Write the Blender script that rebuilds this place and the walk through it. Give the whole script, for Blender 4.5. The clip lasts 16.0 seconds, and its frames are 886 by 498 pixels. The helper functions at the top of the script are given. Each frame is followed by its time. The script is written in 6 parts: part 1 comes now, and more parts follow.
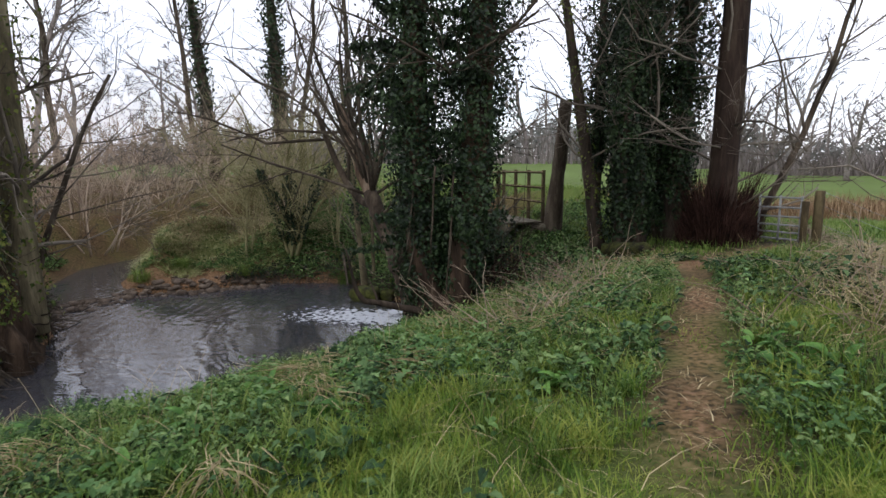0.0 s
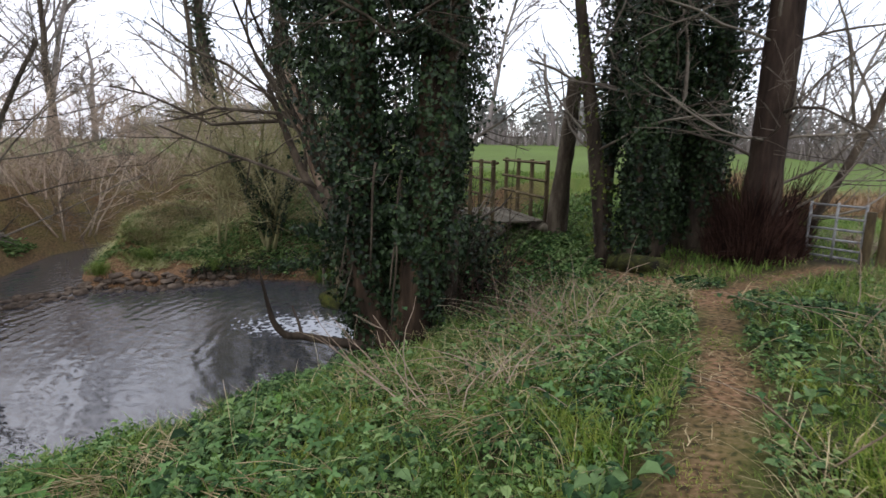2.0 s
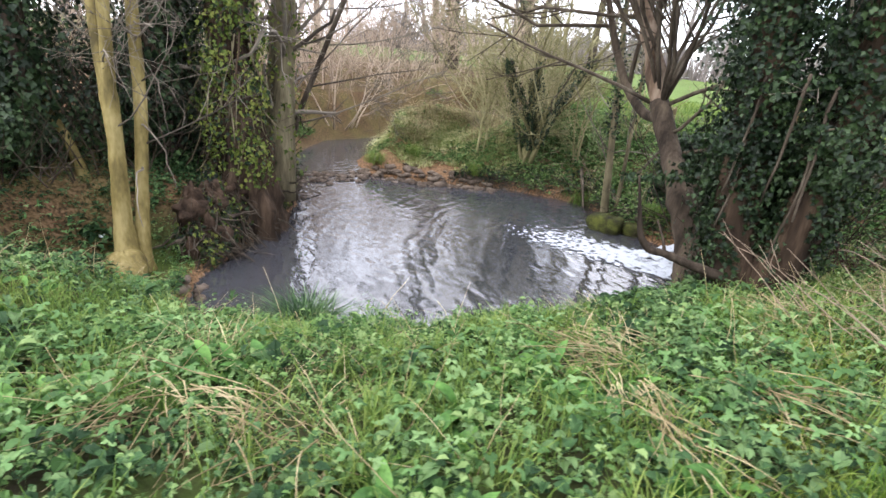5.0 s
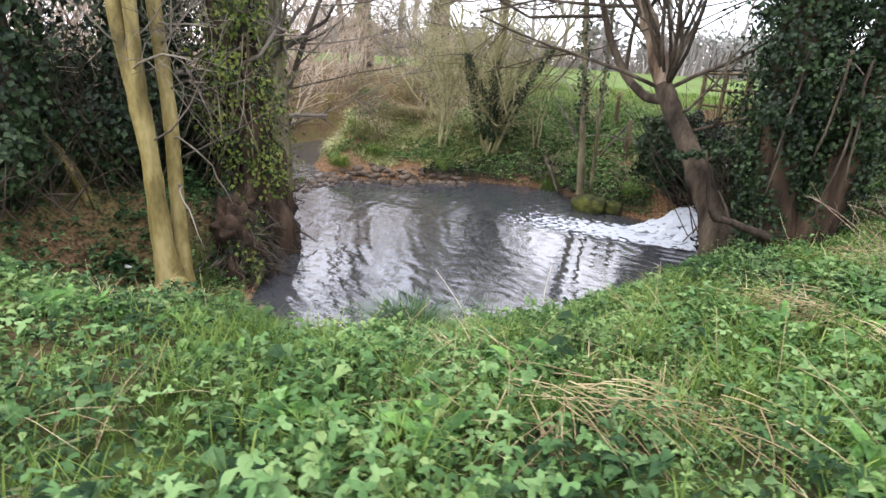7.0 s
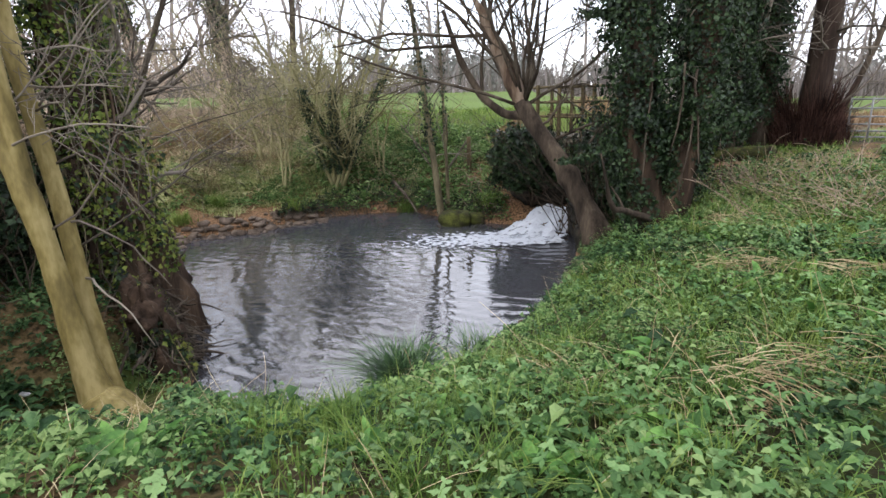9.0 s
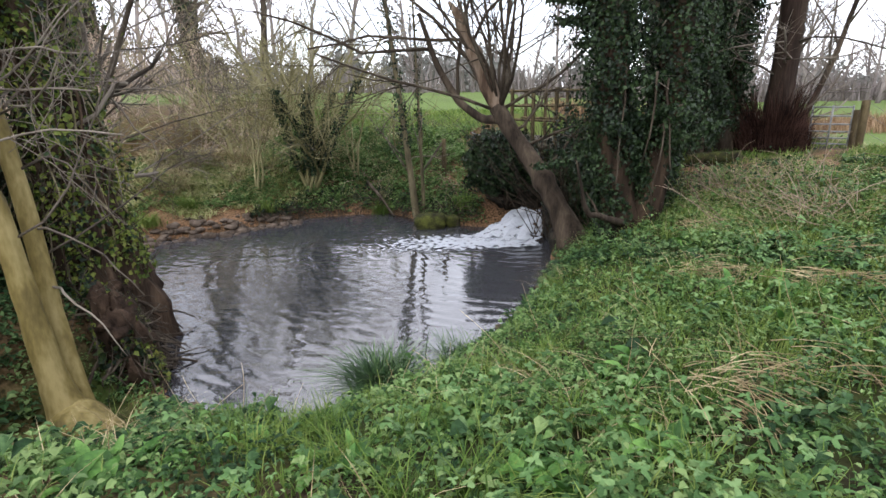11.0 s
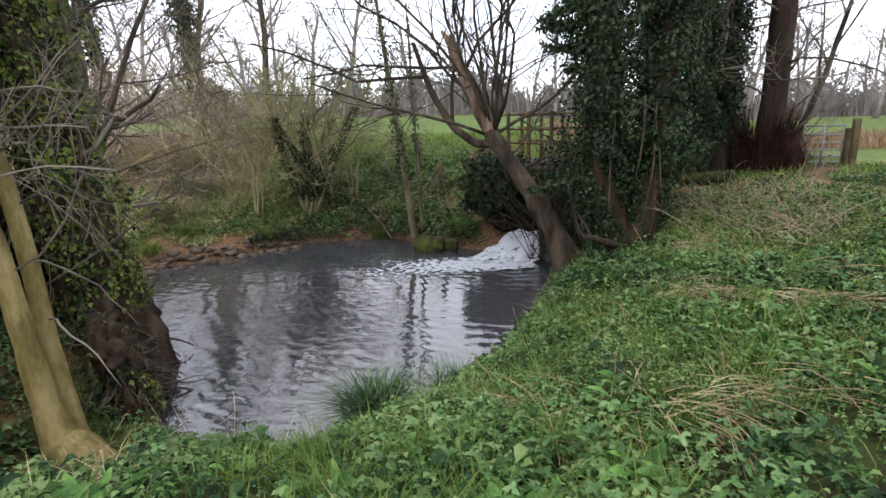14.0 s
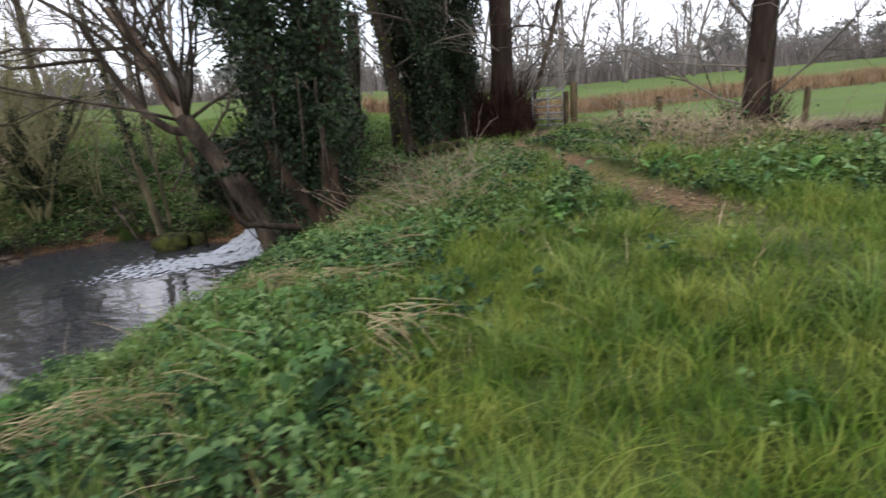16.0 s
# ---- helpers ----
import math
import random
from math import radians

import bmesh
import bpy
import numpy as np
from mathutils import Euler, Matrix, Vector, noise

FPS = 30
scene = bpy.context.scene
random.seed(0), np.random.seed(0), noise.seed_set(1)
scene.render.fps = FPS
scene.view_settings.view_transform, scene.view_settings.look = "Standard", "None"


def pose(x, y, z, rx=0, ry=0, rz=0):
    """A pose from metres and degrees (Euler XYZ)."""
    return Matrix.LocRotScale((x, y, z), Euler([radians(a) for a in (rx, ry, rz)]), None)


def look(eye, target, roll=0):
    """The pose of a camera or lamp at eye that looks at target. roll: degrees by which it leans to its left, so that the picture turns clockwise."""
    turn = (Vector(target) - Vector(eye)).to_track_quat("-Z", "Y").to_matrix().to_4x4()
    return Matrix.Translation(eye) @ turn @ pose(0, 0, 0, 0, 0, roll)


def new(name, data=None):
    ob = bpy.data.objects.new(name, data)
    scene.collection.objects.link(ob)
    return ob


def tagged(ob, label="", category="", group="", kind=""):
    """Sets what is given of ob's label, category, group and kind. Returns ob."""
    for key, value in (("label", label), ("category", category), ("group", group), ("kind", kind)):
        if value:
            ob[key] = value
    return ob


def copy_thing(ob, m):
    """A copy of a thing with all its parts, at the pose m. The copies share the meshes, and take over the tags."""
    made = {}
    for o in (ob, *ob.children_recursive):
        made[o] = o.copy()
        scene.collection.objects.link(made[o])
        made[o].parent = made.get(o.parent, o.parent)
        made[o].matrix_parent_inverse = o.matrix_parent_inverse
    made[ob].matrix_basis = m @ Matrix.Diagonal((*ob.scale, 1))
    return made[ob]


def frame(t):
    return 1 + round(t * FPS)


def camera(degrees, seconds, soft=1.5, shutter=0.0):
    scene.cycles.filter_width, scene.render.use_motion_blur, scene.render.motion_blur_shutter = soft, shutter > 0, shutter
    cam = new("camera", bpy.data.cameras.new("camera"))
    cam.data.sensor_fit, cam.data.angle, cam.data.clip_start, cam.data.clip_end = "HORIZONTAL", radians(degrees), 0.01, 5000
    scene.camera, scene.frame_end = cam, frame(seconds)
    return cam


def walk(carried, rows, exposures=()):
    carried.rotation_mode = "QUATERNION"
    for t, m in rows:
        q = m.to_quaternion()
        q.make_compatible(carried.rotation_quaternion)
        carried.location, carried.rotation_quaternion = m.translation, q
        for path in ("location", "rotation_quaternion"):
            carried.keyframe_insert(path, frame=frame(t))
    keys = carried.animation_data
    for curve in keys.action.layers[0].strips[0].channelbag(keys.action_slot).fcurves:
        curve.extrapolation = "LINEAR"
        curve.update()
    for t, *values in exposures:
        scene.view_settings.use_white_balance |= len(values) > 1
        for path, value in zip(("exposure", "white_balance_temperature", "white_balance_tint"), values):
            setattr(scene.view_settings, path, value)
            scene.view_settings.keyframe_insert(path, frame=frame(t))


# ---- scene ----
cam = camera(79.0, 16.0, shutter=0.25)
PATH = [
    (0, (3.361, -0.211, 1.431), (2.679, 1.644, 1.127), -0.5),
    (0.5, (3.407, 0.304, 1.452), (2.712, 2.154, 1.144), -0.0),
    (1, (3.493, 0.952, 1.538), (2.83, 2.81, 1.208), -0.0),
    (1.5, (3.536, 1.461, 1.572), (2.888, 3.323, 1.235), -0.2),
    (2, (3.578, 1.882, 1.625), (2.806, 3.687, 1.244), 0.6),
    (2.5, (3.536, 2.005, 1.697), (2.61, 3.71, 1.212), 2.2),
    (3, (3.445, 1.702, 1.796), (2.38, 3.283, 1.192), 5.4),
    (3.5, (3.096, 1.595, 1.625), (1.925, 3.077, 0.965), 5.8),
    (4, (2.533, 1.373, 1.426), (1.274, 2.782, 0.77), 6.7),
    (4.5, (2.094, 1.1, 1.348), (0.838, 2.512, 0.695), 6.4),
    (5, (1.673, 0.796, 1.224), (0.444, 2.228, 0.561), 6.1),
    (7.5, (-0.572, -0.658, 0.998), (-1.333, 1.098, 0.419), 2.6),
    (8, (-1.089, -0.797, 1.0), (-1.652, 1.053, 0.49), 1.2),
    (8.5, (-1.424, -0.98, 1.018), (-1.794, 0.917, 0.502), -0.3),
    (9, (-1.729, -1.044, 1.07), (-1.966, 0.867, 0.529), -1.7),
    (11.5, (-1.811, -1.039, 1.155), (-1.946, 0.881, 0.61), -0.9),
    (12, (-1.845, -1.048, 1.165), (-1.992, 0.877, 0.64), -1.1),
    (12.5, (-1.854, -1.052, 1.162), (-2.008, 0.877, 0.656), -1.2),
    (13, (-1.844, -1.051, 1.165), (-1.995, 0.882, 0.675), -1.3),
    (13.5, (-1.802, -1.032, 1.167), (-1.948, 0.905, 0.691), -1.6),
    (14, (-1.66, -1.083, 1.209), (-1.809, 0.855, 0.739), -1.9),
    (14.5, (-1.337, -1.247, 1.221), (-1.507, 0.692, 0.763), -2.9),
    (15, (-0.704, -1.245, 1.213), (-0.838, 0.701, 0.772), -4.6),
    (15.5, (0.327, -1.153, 1.081), (0.365, 0.778, 0.54), -4.7),
    (16, (1.281, -0.906, 1.081), (1.555, 0.992, 0.504), -5.0),
]
EXPOSURES = [(0, -0.35), (2.0, -0.2), (3.0, 0.22), (3.5, 0.66), (4.5, 1.05), (8.0, 0.75), (9.0, 0.45), (11.5, 0.38), (13.5, 0.22), (15.5, -0.08), (16, -0.1)]
walk(cam, [(t, look(eye, target, roll)) for t, eye, target, roll in PATH], EXPOSURES)

# ---- light ----
world = bpy.data.worlds.new("overcast_sky")
scene.world = world
world.use_nodes = True
wn, wl = world.node_tree.nodes, world.node_tree.links
wn.clear()
w_out, w_bg = wn.new("ShaderNodeOutputWorld"), wn.new("ShaderNodeBackground")
w_sky, w_mix = wn.new("ShaderNodeTexSky"), wn.new("ShaderNodeMix")
w_gain = wn.new("ShaderNodeVectorMath")
w_noise, w_ramp, w_co = wn.new("ShaderNodeTexNoise"), wn.new("ShaderNodeValToRGB"), wn.new("ShaderNodeTexCoord")
w_sky.sky_type, w_sky.sun_disc = "NISHITA", False
w_sky.sun_elevation, w_sky.sun_rotation = radians(42), radians(150)
w_gain.operation = "SCALE"
w_gain.inputs["Scale"].default_value = 0.12
w_noise.inputs["Scale"].default_value, w_noise.inputs["Detail"].default_value = 2.2, 5
w_ramp.color_ramp.elements[0].position, w_ramp.color_ramp.elements[0].color = 0.30, (0.55, 0.55, 0.55, 1)
w_ramp.color_ramp.elements[1].position, w_ramp.color_ramp.elements[1].color = 0.55, (1, 1, 1, 1)
w_mix.data_type = "RGBA"
w_mix.inputs["B"].default_value = (0.85, 0.86, 0.96, 1)
wl.new(w_co.outputs["Generated"], w_noise.inputs["Vector"])
wl.new(w_noise.outputs["Fac"], w_ramp.inputs["Fac"])
wl.new(w_ramp.outputs["Color"], w_mix.inputs["Factor"])
wl.new(w_sky.outputs["Color"], w_gain.inputs[0])
wl.new(w_gain.outputs["Vector"], w_mix.inputs["A"])
wl.new(w_mix.outputs["Result"], w_bg.inputs["Color"])
wl.new(w_bg.outputs["Background"], w_out.inputs["Surface"])
w_bg.inputs["Strength"].default_value = 2.15
sun = new("sun", bpy.data.lights.new("sun", "SUN"))
sun.data.energy, sun.data.angle, sun.data.color = 1.4, radians(40), (1.0, 0.96, 0.9)
sun.matrix_world = look((0, 0, 40), (0 + 20, 34.6, 40 - 36), 0)

# ---- materials ----


def material(name, colors, scale=8.0, rough=0.8, bump=0.3, bump_scale=40.0, metallic=0.0, island=0.0, spec=0.15, stretch=(1, 1, 1), translucent=0.0, each=False):
    """A grained surface: colours blended by noise at two scales, with fine relief. island: how far pieces of one mesh differ in value."""
    m = bpy.data.materials.new(name)
    m.use_nodes = True
    n, l = m.node_tree.nodes, m.node_tree.links
    bsdf = n["Principled BSDF"]
    co, mp_ = n.new("ShaderNodeTexCoord"), n.new("ShaderNodeMapping")
    mp_.inputs["Scale"].default_value = stretch
    l.new(co.outputs["Object"], mp_.inputs["Vector"])
    big, fine, ramp = n.new("ShaderNodeTexNoise"), n.new("ShaderNodeTexNoise"), n.new("ShaderNodeValToRGB")
    big.inputs["Scale"].default_value, big.inputs["Detail"].default_value = scale, 6
    fine.inputs["Scale"].default_value, fine.inputs["Detail"].default_value = bump_scale, 4
    l.new(mp_.outputs["Vector"], big.inputs["Vector"])
    l.new(mp_.outputs["Vector"], fine.inputs["Vector"])
    add = n.new("ShaderNodeMath")
    add.operation = "MULTIPLY_ADD"
    add.inputs[1].default_value = 0.35
    sub = n.new("ShaderNodeMath")
    sub.operation = "SUBTRACT"
    sub.inputs[1].default_value = 0.17
    l.new(fine.outputs["Fac"], add.inputs[0])
    l.new(big.outputs["Fac"], add.inputs[2])
    l.new(add.outputs[0], sub.inputs[0])
    fac = sub.outputs[0]
    if island:
        geo, isl = n.new("ShaderNodeNewGeometry"), n.new("ShaderNodeMath")
        isl.operation = "MULTIPLY_ADD"
        isl.inputs[1].default_value = island
        cen = n.new("ShaderNodeMath")
        cen.operation = "SUBTRACT"
        cen.inputs[1].default_value = island / 2
        info = n.new("ShaderNodeObjectInfo")
        l.new(info.outputs["Random"] if each else geo.outputs["Random Per Island"], isl.inputs[0])
        l.new(fac, isl.inputs[2])
        l.new(isl.outputs[0], cen.inputs[0])
        fac = cen.outputs[0]
    e = ramp.color_ramp.elements
    lo, hi = 0.3, 0.7
    for i, c in enumerate(colors):
        p = lo + (hi - lo) * i / (len(colors) - 1)
        el = e[0] if i == 0 else e[len(e) - 1] if i == len(colors) - 1 else e.new(p)
        el.position, el.color = p, (*c, 1)
    l.new(fac, ramp.inputs["Fac"])
    l.new(ramp.outputs["Color"], bsdf.inputs["Base Color"])
    bsdf.inputs["Roughness"].default_value = rough
    bsdf.inputs["Metallic"].default_value = metallic
    bsdf.inputs["Specular IOR Level"].default_value = spec
    if bump:
        b = n.new("ShaderNodeBump")
        b.inputs["Strength"].default_value, b.inputs["Distance"].default_value = bump, 0.02
        l.new(fine.outputs["Fac"], b.inputs["Height"])
        l.new(b.outputs["Normal"], bsdf.inputs["Normal"])
    if translucent:
        tr, mx = n.new("ShaderNodeBsdfTranslucent"), n.new("ShaderNodeMixShader")
        mx.inputs["Fac"].default_value = translucent
        l.new(ramp.outputs["Color"], tr.inputs["Color"])
        l.new(bsdf.outputs["BSDF"], mx.inputs[1])
        l.new(tr.outputs["BSDF"], mx.inputs[2])
        l.new(mx.outputs["Shader"], n["Material Output"].inputs["Surface"])
    return m


M_GRASS = material("grass_blade", [(0.045, 0.09, 0.016), (0.11, 0.18, 0.034), (0.21, 0.27, 0.07)], 0.9, 0.55, 0, island=0.35, translucent=0.3)
M_PALEGRASS = material("pale_grass_blade", [(0.19, 0.23, 0.075), (0.34, 0.36, 0.15), (0.5, 0.47, 0.27)], 0.8, 0.6, 0, island=0.4, translucent=0.25)
M_LAWN = material("lawn_blade", [(0.04, 0.095, 0.012), (0.125, 0.195, 0.025), (0.25, 0.28, 0.06)], 3.0, 0.55, 0, island=0.3, translucent=0.3)
M_CLUMPLEAF = material("clump_leaf", [(0.03, 0.085, 0.015), (0.07, 0.17, 0.032), (0.14, 0.28, 0.06)], 6, 0.5, 0.2, 60, island=0.4, spec=0.25, translucent=0.25, each=True)
M_LEAF = material("broad_leaf", [(0.032, 0.07, 0.02), (0.09, 0.165, 0.048), (0.175, 0.25, 0.095)], 1.2, 0.6, 0, island=0.6, spec=0.07, translucent=0.12)
M_DARKLEAF = material("dark_leaf", [(0.014, 0.034, 0.013), (0.04, 0.086, 0.031), (0.095, 0.155, 0.06)], 1.2, 0.5, 0, island=0.6, spec=0.09, translucent=0.06)
# Ivy green darkened almost to black, self-shadow between the leaves included.
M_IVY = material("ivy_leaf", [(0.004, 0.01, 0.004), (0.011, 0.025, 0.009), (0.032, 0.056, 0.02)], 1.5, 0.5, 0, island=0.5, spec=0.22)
M_IVYPALE = material("ivy_leaf_pale", [(0.04, 0.065, 0.012), (0.1, 0.14, 0.025), (0.18, 0.2, 0.045)], 1.5, 0.4, 0, island=0.45, translucent=0.2)
M_STRAW = material("dead_straw", [(0.12, 0.09, 0.045), (0.25, 0.195, 0.105), (0.42, 0.35, 0.21)], 3, 0.8, 0, island=0.5)
M_REED = material("brown_reed", [(0.12, 0.07, 0.04), (0.22, 0.14, 0.08), (0.34, 0.24, 0.15)], 0.8, 0.85, 0, island=0.4)
M_BARK = material("grey_brown_bark", [(0.025, 0.019, 0.014), (0.06, 0.047, 0.034), (0.11, 0.092, 0.07)], 5, 0.9, 0.9, 30, stretch=(1, 1, 0.25))
M_BARKDARK = material("dark_bark", [(0.015, 0.011, 0.008), (0.045, 0.034, 0.025), (0.09, 0.07, 0.05)], 5, 0.9, 0.9, 30, stretch=(1, 1, 0.25))
M_BARKRED = material("red_brown_bark", [(0.012, 0.008, 0.006), (0.032, 0.021, 0.016), (0.062, 0.045, 0.033)], 4, 0.9, 1.0, 24, stretch=(1, 1, 0.18))
M_BARKPALE = material("smooth_olive_bark", [(0.06, 0.047, 0.016), (0.155, 0.122, 0.042), (0.27, 0.22, 0.095)], 4, 0.6, 0.35, 26, stretch=(1, 1, 0.35))
M_BARKBANK = material("olive_grey_bark", [(0.05, 0.042, 0.026), (0.11, 0.094, 0.056), (0.19, 0.165, 0.1)], 5, 0.9, 0.9, 26, stretch=(1, 1, 0.2))
M_DEADWOOD = material("bare_dead_wood", [(0.05, 0.032, 0.022), (0.13, 0.09, 0.062), (0.27, 0.21, 0.16)], 5, 0.85, 0.8, 30, stretch=(1, 1, 0.15))
M_TWIG = material("grey_twig", [(0.06, 0.05, 0.04), (0.12, 0.1, 0.08), (0.19, 0.165, 0.135)], 2, 0.85, 0, island=0.4)
M_TWIGBROWN = material("brown_twig", [(0.13, 0.095, 0.07), (0.23, 0.175, 0.13), (0.34, 0.27, 0.205)], 0.6, 0.85, 0, island=0.4)
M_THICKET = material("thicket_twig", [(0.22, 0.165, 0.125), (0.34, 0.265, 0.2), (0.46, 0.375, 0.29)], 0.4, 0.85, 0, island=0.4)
M_TWIGOLIVE = material("olive_twig", [(0.1, 0.09, 0.04), (0.19, 0.175, 0.085), (0.29, 0.27, 0.15)], 1, 0.85, 0, island=0.4)
M_TWIGRED = material("red_shoot", [(0.012, 0.006, 0.005), (0.036, 0.017, 0.013), (0.08, 0.042, 0.032)], 3, 0.75, 0, island=0.5)
# Far twigs and wood paled to grey, distance haze included in the colour.
M_FARTREE = material("haze_paled_twig", [(0.14, 0.12, 0.115), (0.2, 0.175, 0.165), (0.27, 0.24, 0.225)], 0.3, 0.9, 0, island=0.3)
M_FARWOOD = material("haze_paled_wood", [(0.15, 0.155, 0.145), (0.2, 0.205, 0.19), (0.26, 0.26, 0.24)], 0.2, 0.9, 0, island=0.35)
M_EARTH = material("raw_earth", [(0.014, 0.009, 0.006), (0.042, 0.027, 0.018), (0.09, 0.06, 0.04)], 5, 0.95, 1.0, 26)
M_STONE = material("river_stone", [(0.035, 0.026, 0.02), (0.085, 0.064, 0.048), (0.16, 0.125, 0.097)], 6, 0.75, 0.6, 30, island=0.4)
M_WETROCK = material("wet_dark_stone", [(0.008, 0.008, 0.007), (0.022, 0.02, 0.016), (0.05, 0.045, 0.034)], 6, 0.8, 0.9, 30)
M_MOSSROCK = material("mossy_stone", [(0.015, 0.013, 0.01), (0.04, 0.044, 0.014), (0.1, 0.11, 0.026)], 5, 0.9, 0.9, 40)
M_TIMBER = material("weathered_timber", [(0.035, 0.031, 0.021), (0.075, 0.066, 0.047), (0.14, 0.125, 0.095)], 4, 0.85, 0.6, 40, island=0.3, stretch=(1, 1, 0.3))
M_POST = material("green_stained_post", [(0.04, 0.03, 0.018), (0.085, 0.066, 0.035), (0.15, 0.12, 0.066)], 6, 0.9, 0.7, 40, stretch=(1, 1, 0.25))
M_METAL = material("galvanised_steel", [(0.12, 0.125, 0.13), (0.2, 0.205, 0.21), (0.3, 0.305, 0.31)], 12, 0.6, 0.15, 60, metallic=0.25)
M_ROOTBARK = material("fibrous_brown_bark", [(0.010, 0.007, 0.005), (0.036, 0.024, 0.016), (0.085, 0.058, 0.038)], 5, 0.95, 1.0, 28, stretch=(1, 1, 0.16))
M_LOBED = material("lobed_leaf", [(0.045, 0.095, 0.03), (0.085, 0.165, 0.055), (0.155, 0.245, 0.095)], 2.5, 0.5, 0.15, 50, island=0.5, spec=0.1, translucent=0.1)
M_WHITE = material("white_plastic", [(0.6, 0.6, 0.62), (0.75, 0.75, 0.76), (0.85, 0.85, 0.86)], 6, 0.5, 0.3, 20)


def ground_material():
    m = material("meadow_ground", [(0.022, 0.017, 0.01), (0.035, 0.042, 0.013), (0.055, 0.085, 0.018)], 1.4, 0.95, 0.9, 30)
    n, l = m.node_tree.nodes, m.node_tree.links
    bsdf, ramp = n["Principled BSDF"], n["Color Ramp"]
    at_, mix, mud = n.new("ShaderNodeAttribute"), n.new("ShaderNodeMix"), n.new("ShaderNodeValToRGB")
    at_.attribute_name = "wear"
    mix.data_type = "RGBA"
    e = mud.color_ramp.elements
    moss = e.new(0.48)
    moss.color = (0.135, 0.08, 0.038, 1)
    e[0].position, e[0].color = 0.35, (0.035, 0.021, 0.014, 1)
    e[2].position, e[2].color = 0.66, (0.25, 0.145, 0.09, 1)
    noise_ = [x for x in n if x.type == "TEX_NOISE"][1]
    noise_.inputs["Scale"].default_value, noise_.inputs["Detail"].default_value = 22, 9
    l.new(noise_.outputs["Fac"], mud.inputs["Fac"])
    l.new(at_.outputs["Fac"], mix.inputs["Factor"])
    l.new(ramp.outputs["Color"], mix.inputs["A"])
    l.new(mud.outputs["Color"], mix.inputs["B"])
    at2, mix2 = n.new("ShaderNodeAttribute"), n.new("ShaderNodeMix")
    at2.attribute_name = "field"
    mix2.data_type = "RGBA"
    mix2.inputs["B"].default_value = (0.1, 0.15, 0.035, 1)
    l.new(at2.outputs["Fac"], mix2.inputs["Factor"])
    l.new(mix.outputs["Result"], mix2.inputs["A"])
    l.new(mix2.outputs["Result"], bsdf.inputs["Base Color"])
    return m


def water_material():
    m = bpy.data.materials.new("pool_water")
    m.use_nodes = True
    n, l = m.node_tree.nodes, m.node_tree.links
    bsdf = n["Principled BSDF"]
    bsdf.inputs["Base Color"].default_value = (0.046, 0.047, 0.053, 1)
    bsdf.inputs["Roughness"].default_value = 0.03
    bsdf.inputs["IOR"].default_value = 2.1
    bsdf.inputs["Specular IOR Level"].default_value = 0.5
    co, mp_, rings_at = n.new("ShaderNodeTexCoord"), n.new("ShaderNodeMapping"), n.new("ShaderNodeMapping")
    swell, chop, calm, rings = n.new("ShaderNodeTexNoise"), n.new("ShaderNodeTexNoise"), n.new("ShaderNodeTexNoise"), n.new("ShaderNodeTexWave")
    mp_.inputs["Scale"].default_value = (1.0, 1.7, 1)
    mp_.inputs["Rotation"].default_value = (0, 0, radians(12))
    # ripples spread from the foot of the fall
    rings_at.inputs["Location"].default_value = (0.9, -10.4, 1.84)
    swell.inputs["Scale"].default_value, swell.inputs["Detail"].default_value = 3.2, 1
    chop.inputs["Scale"].default_value, chop.inputs["Detail"].default_value = 9.0, 2
    calm.inputs["Scale"].default_value, calm.inputs["Detail"].default_value = 0.45, 1
    rings.wave_type, rings.rings_direction = "RINGS", "SPHERICAL"
    rings.inputs["Scale"].default_value, rings.inputs["Distortion"].default_value = 1.1, 5.0
    rings.inputs["Detail"].default_value, rings.inputs["Detail Scale"].default_value = 2, 1.2
    for node in (swell, chop, calm):
        l.new(mp_.outputs["Vector"], node.inputs["Vector"])
    l.new(co.outputs["Object"], mp_.inputs["Vector"])
    l.new(co.outputs["Object"], rings_at.inputs["Vector"])
    l.new(rings_at.outputs["Vector"], rings.inputs["Vector"])
    a, b, c, d, bp = n.new("ShaderNodeMath"), n.new("ShaderNodeMath"), n.new("ShaderNodeMath"), n.new("ShaderNodeMapRange"), n.new("ShaderNodeBump")
    a.operation = b.operation = "MULTIPLY_ADD"
    c.operation = "MULTIPLY"
    a.inputs[1].default_value, b.inputs[1].default_value = 0.24, 0.3
    l.new(chop.outputs["Fac"], a.inputs[0])
    l.new(swell.outputs["Fac"], a.inputs[2])
    l.new(rings.outputs["Fac"], b.inputs[0])
    l.new(a.outputs[0], b.inputs[2])
    d.inputs["From Min"].default_value, d.inputs["From Max"].default_value = 0.35, 0.65
    d.inputs["To Min"].default_value, d.inputs["To Max"].default_value = 0.35, 1.0
    l.new(calm.outputs["Fac"], d.inputs["Value"])
    l.new(b.outputs[0], c.inputs[0])
    l.new(d.outputs["Result"], c.inputs[1])
    bp.inputs["Strength"].default_value, bp.inputs["Distance"].default_value = 0.55, 0.025
    l.new(c.outputs[0], bp.inputs["Height"])
    l.new(bp.outputs["Normal"], bsdf.inputs["Normal"])
    return m


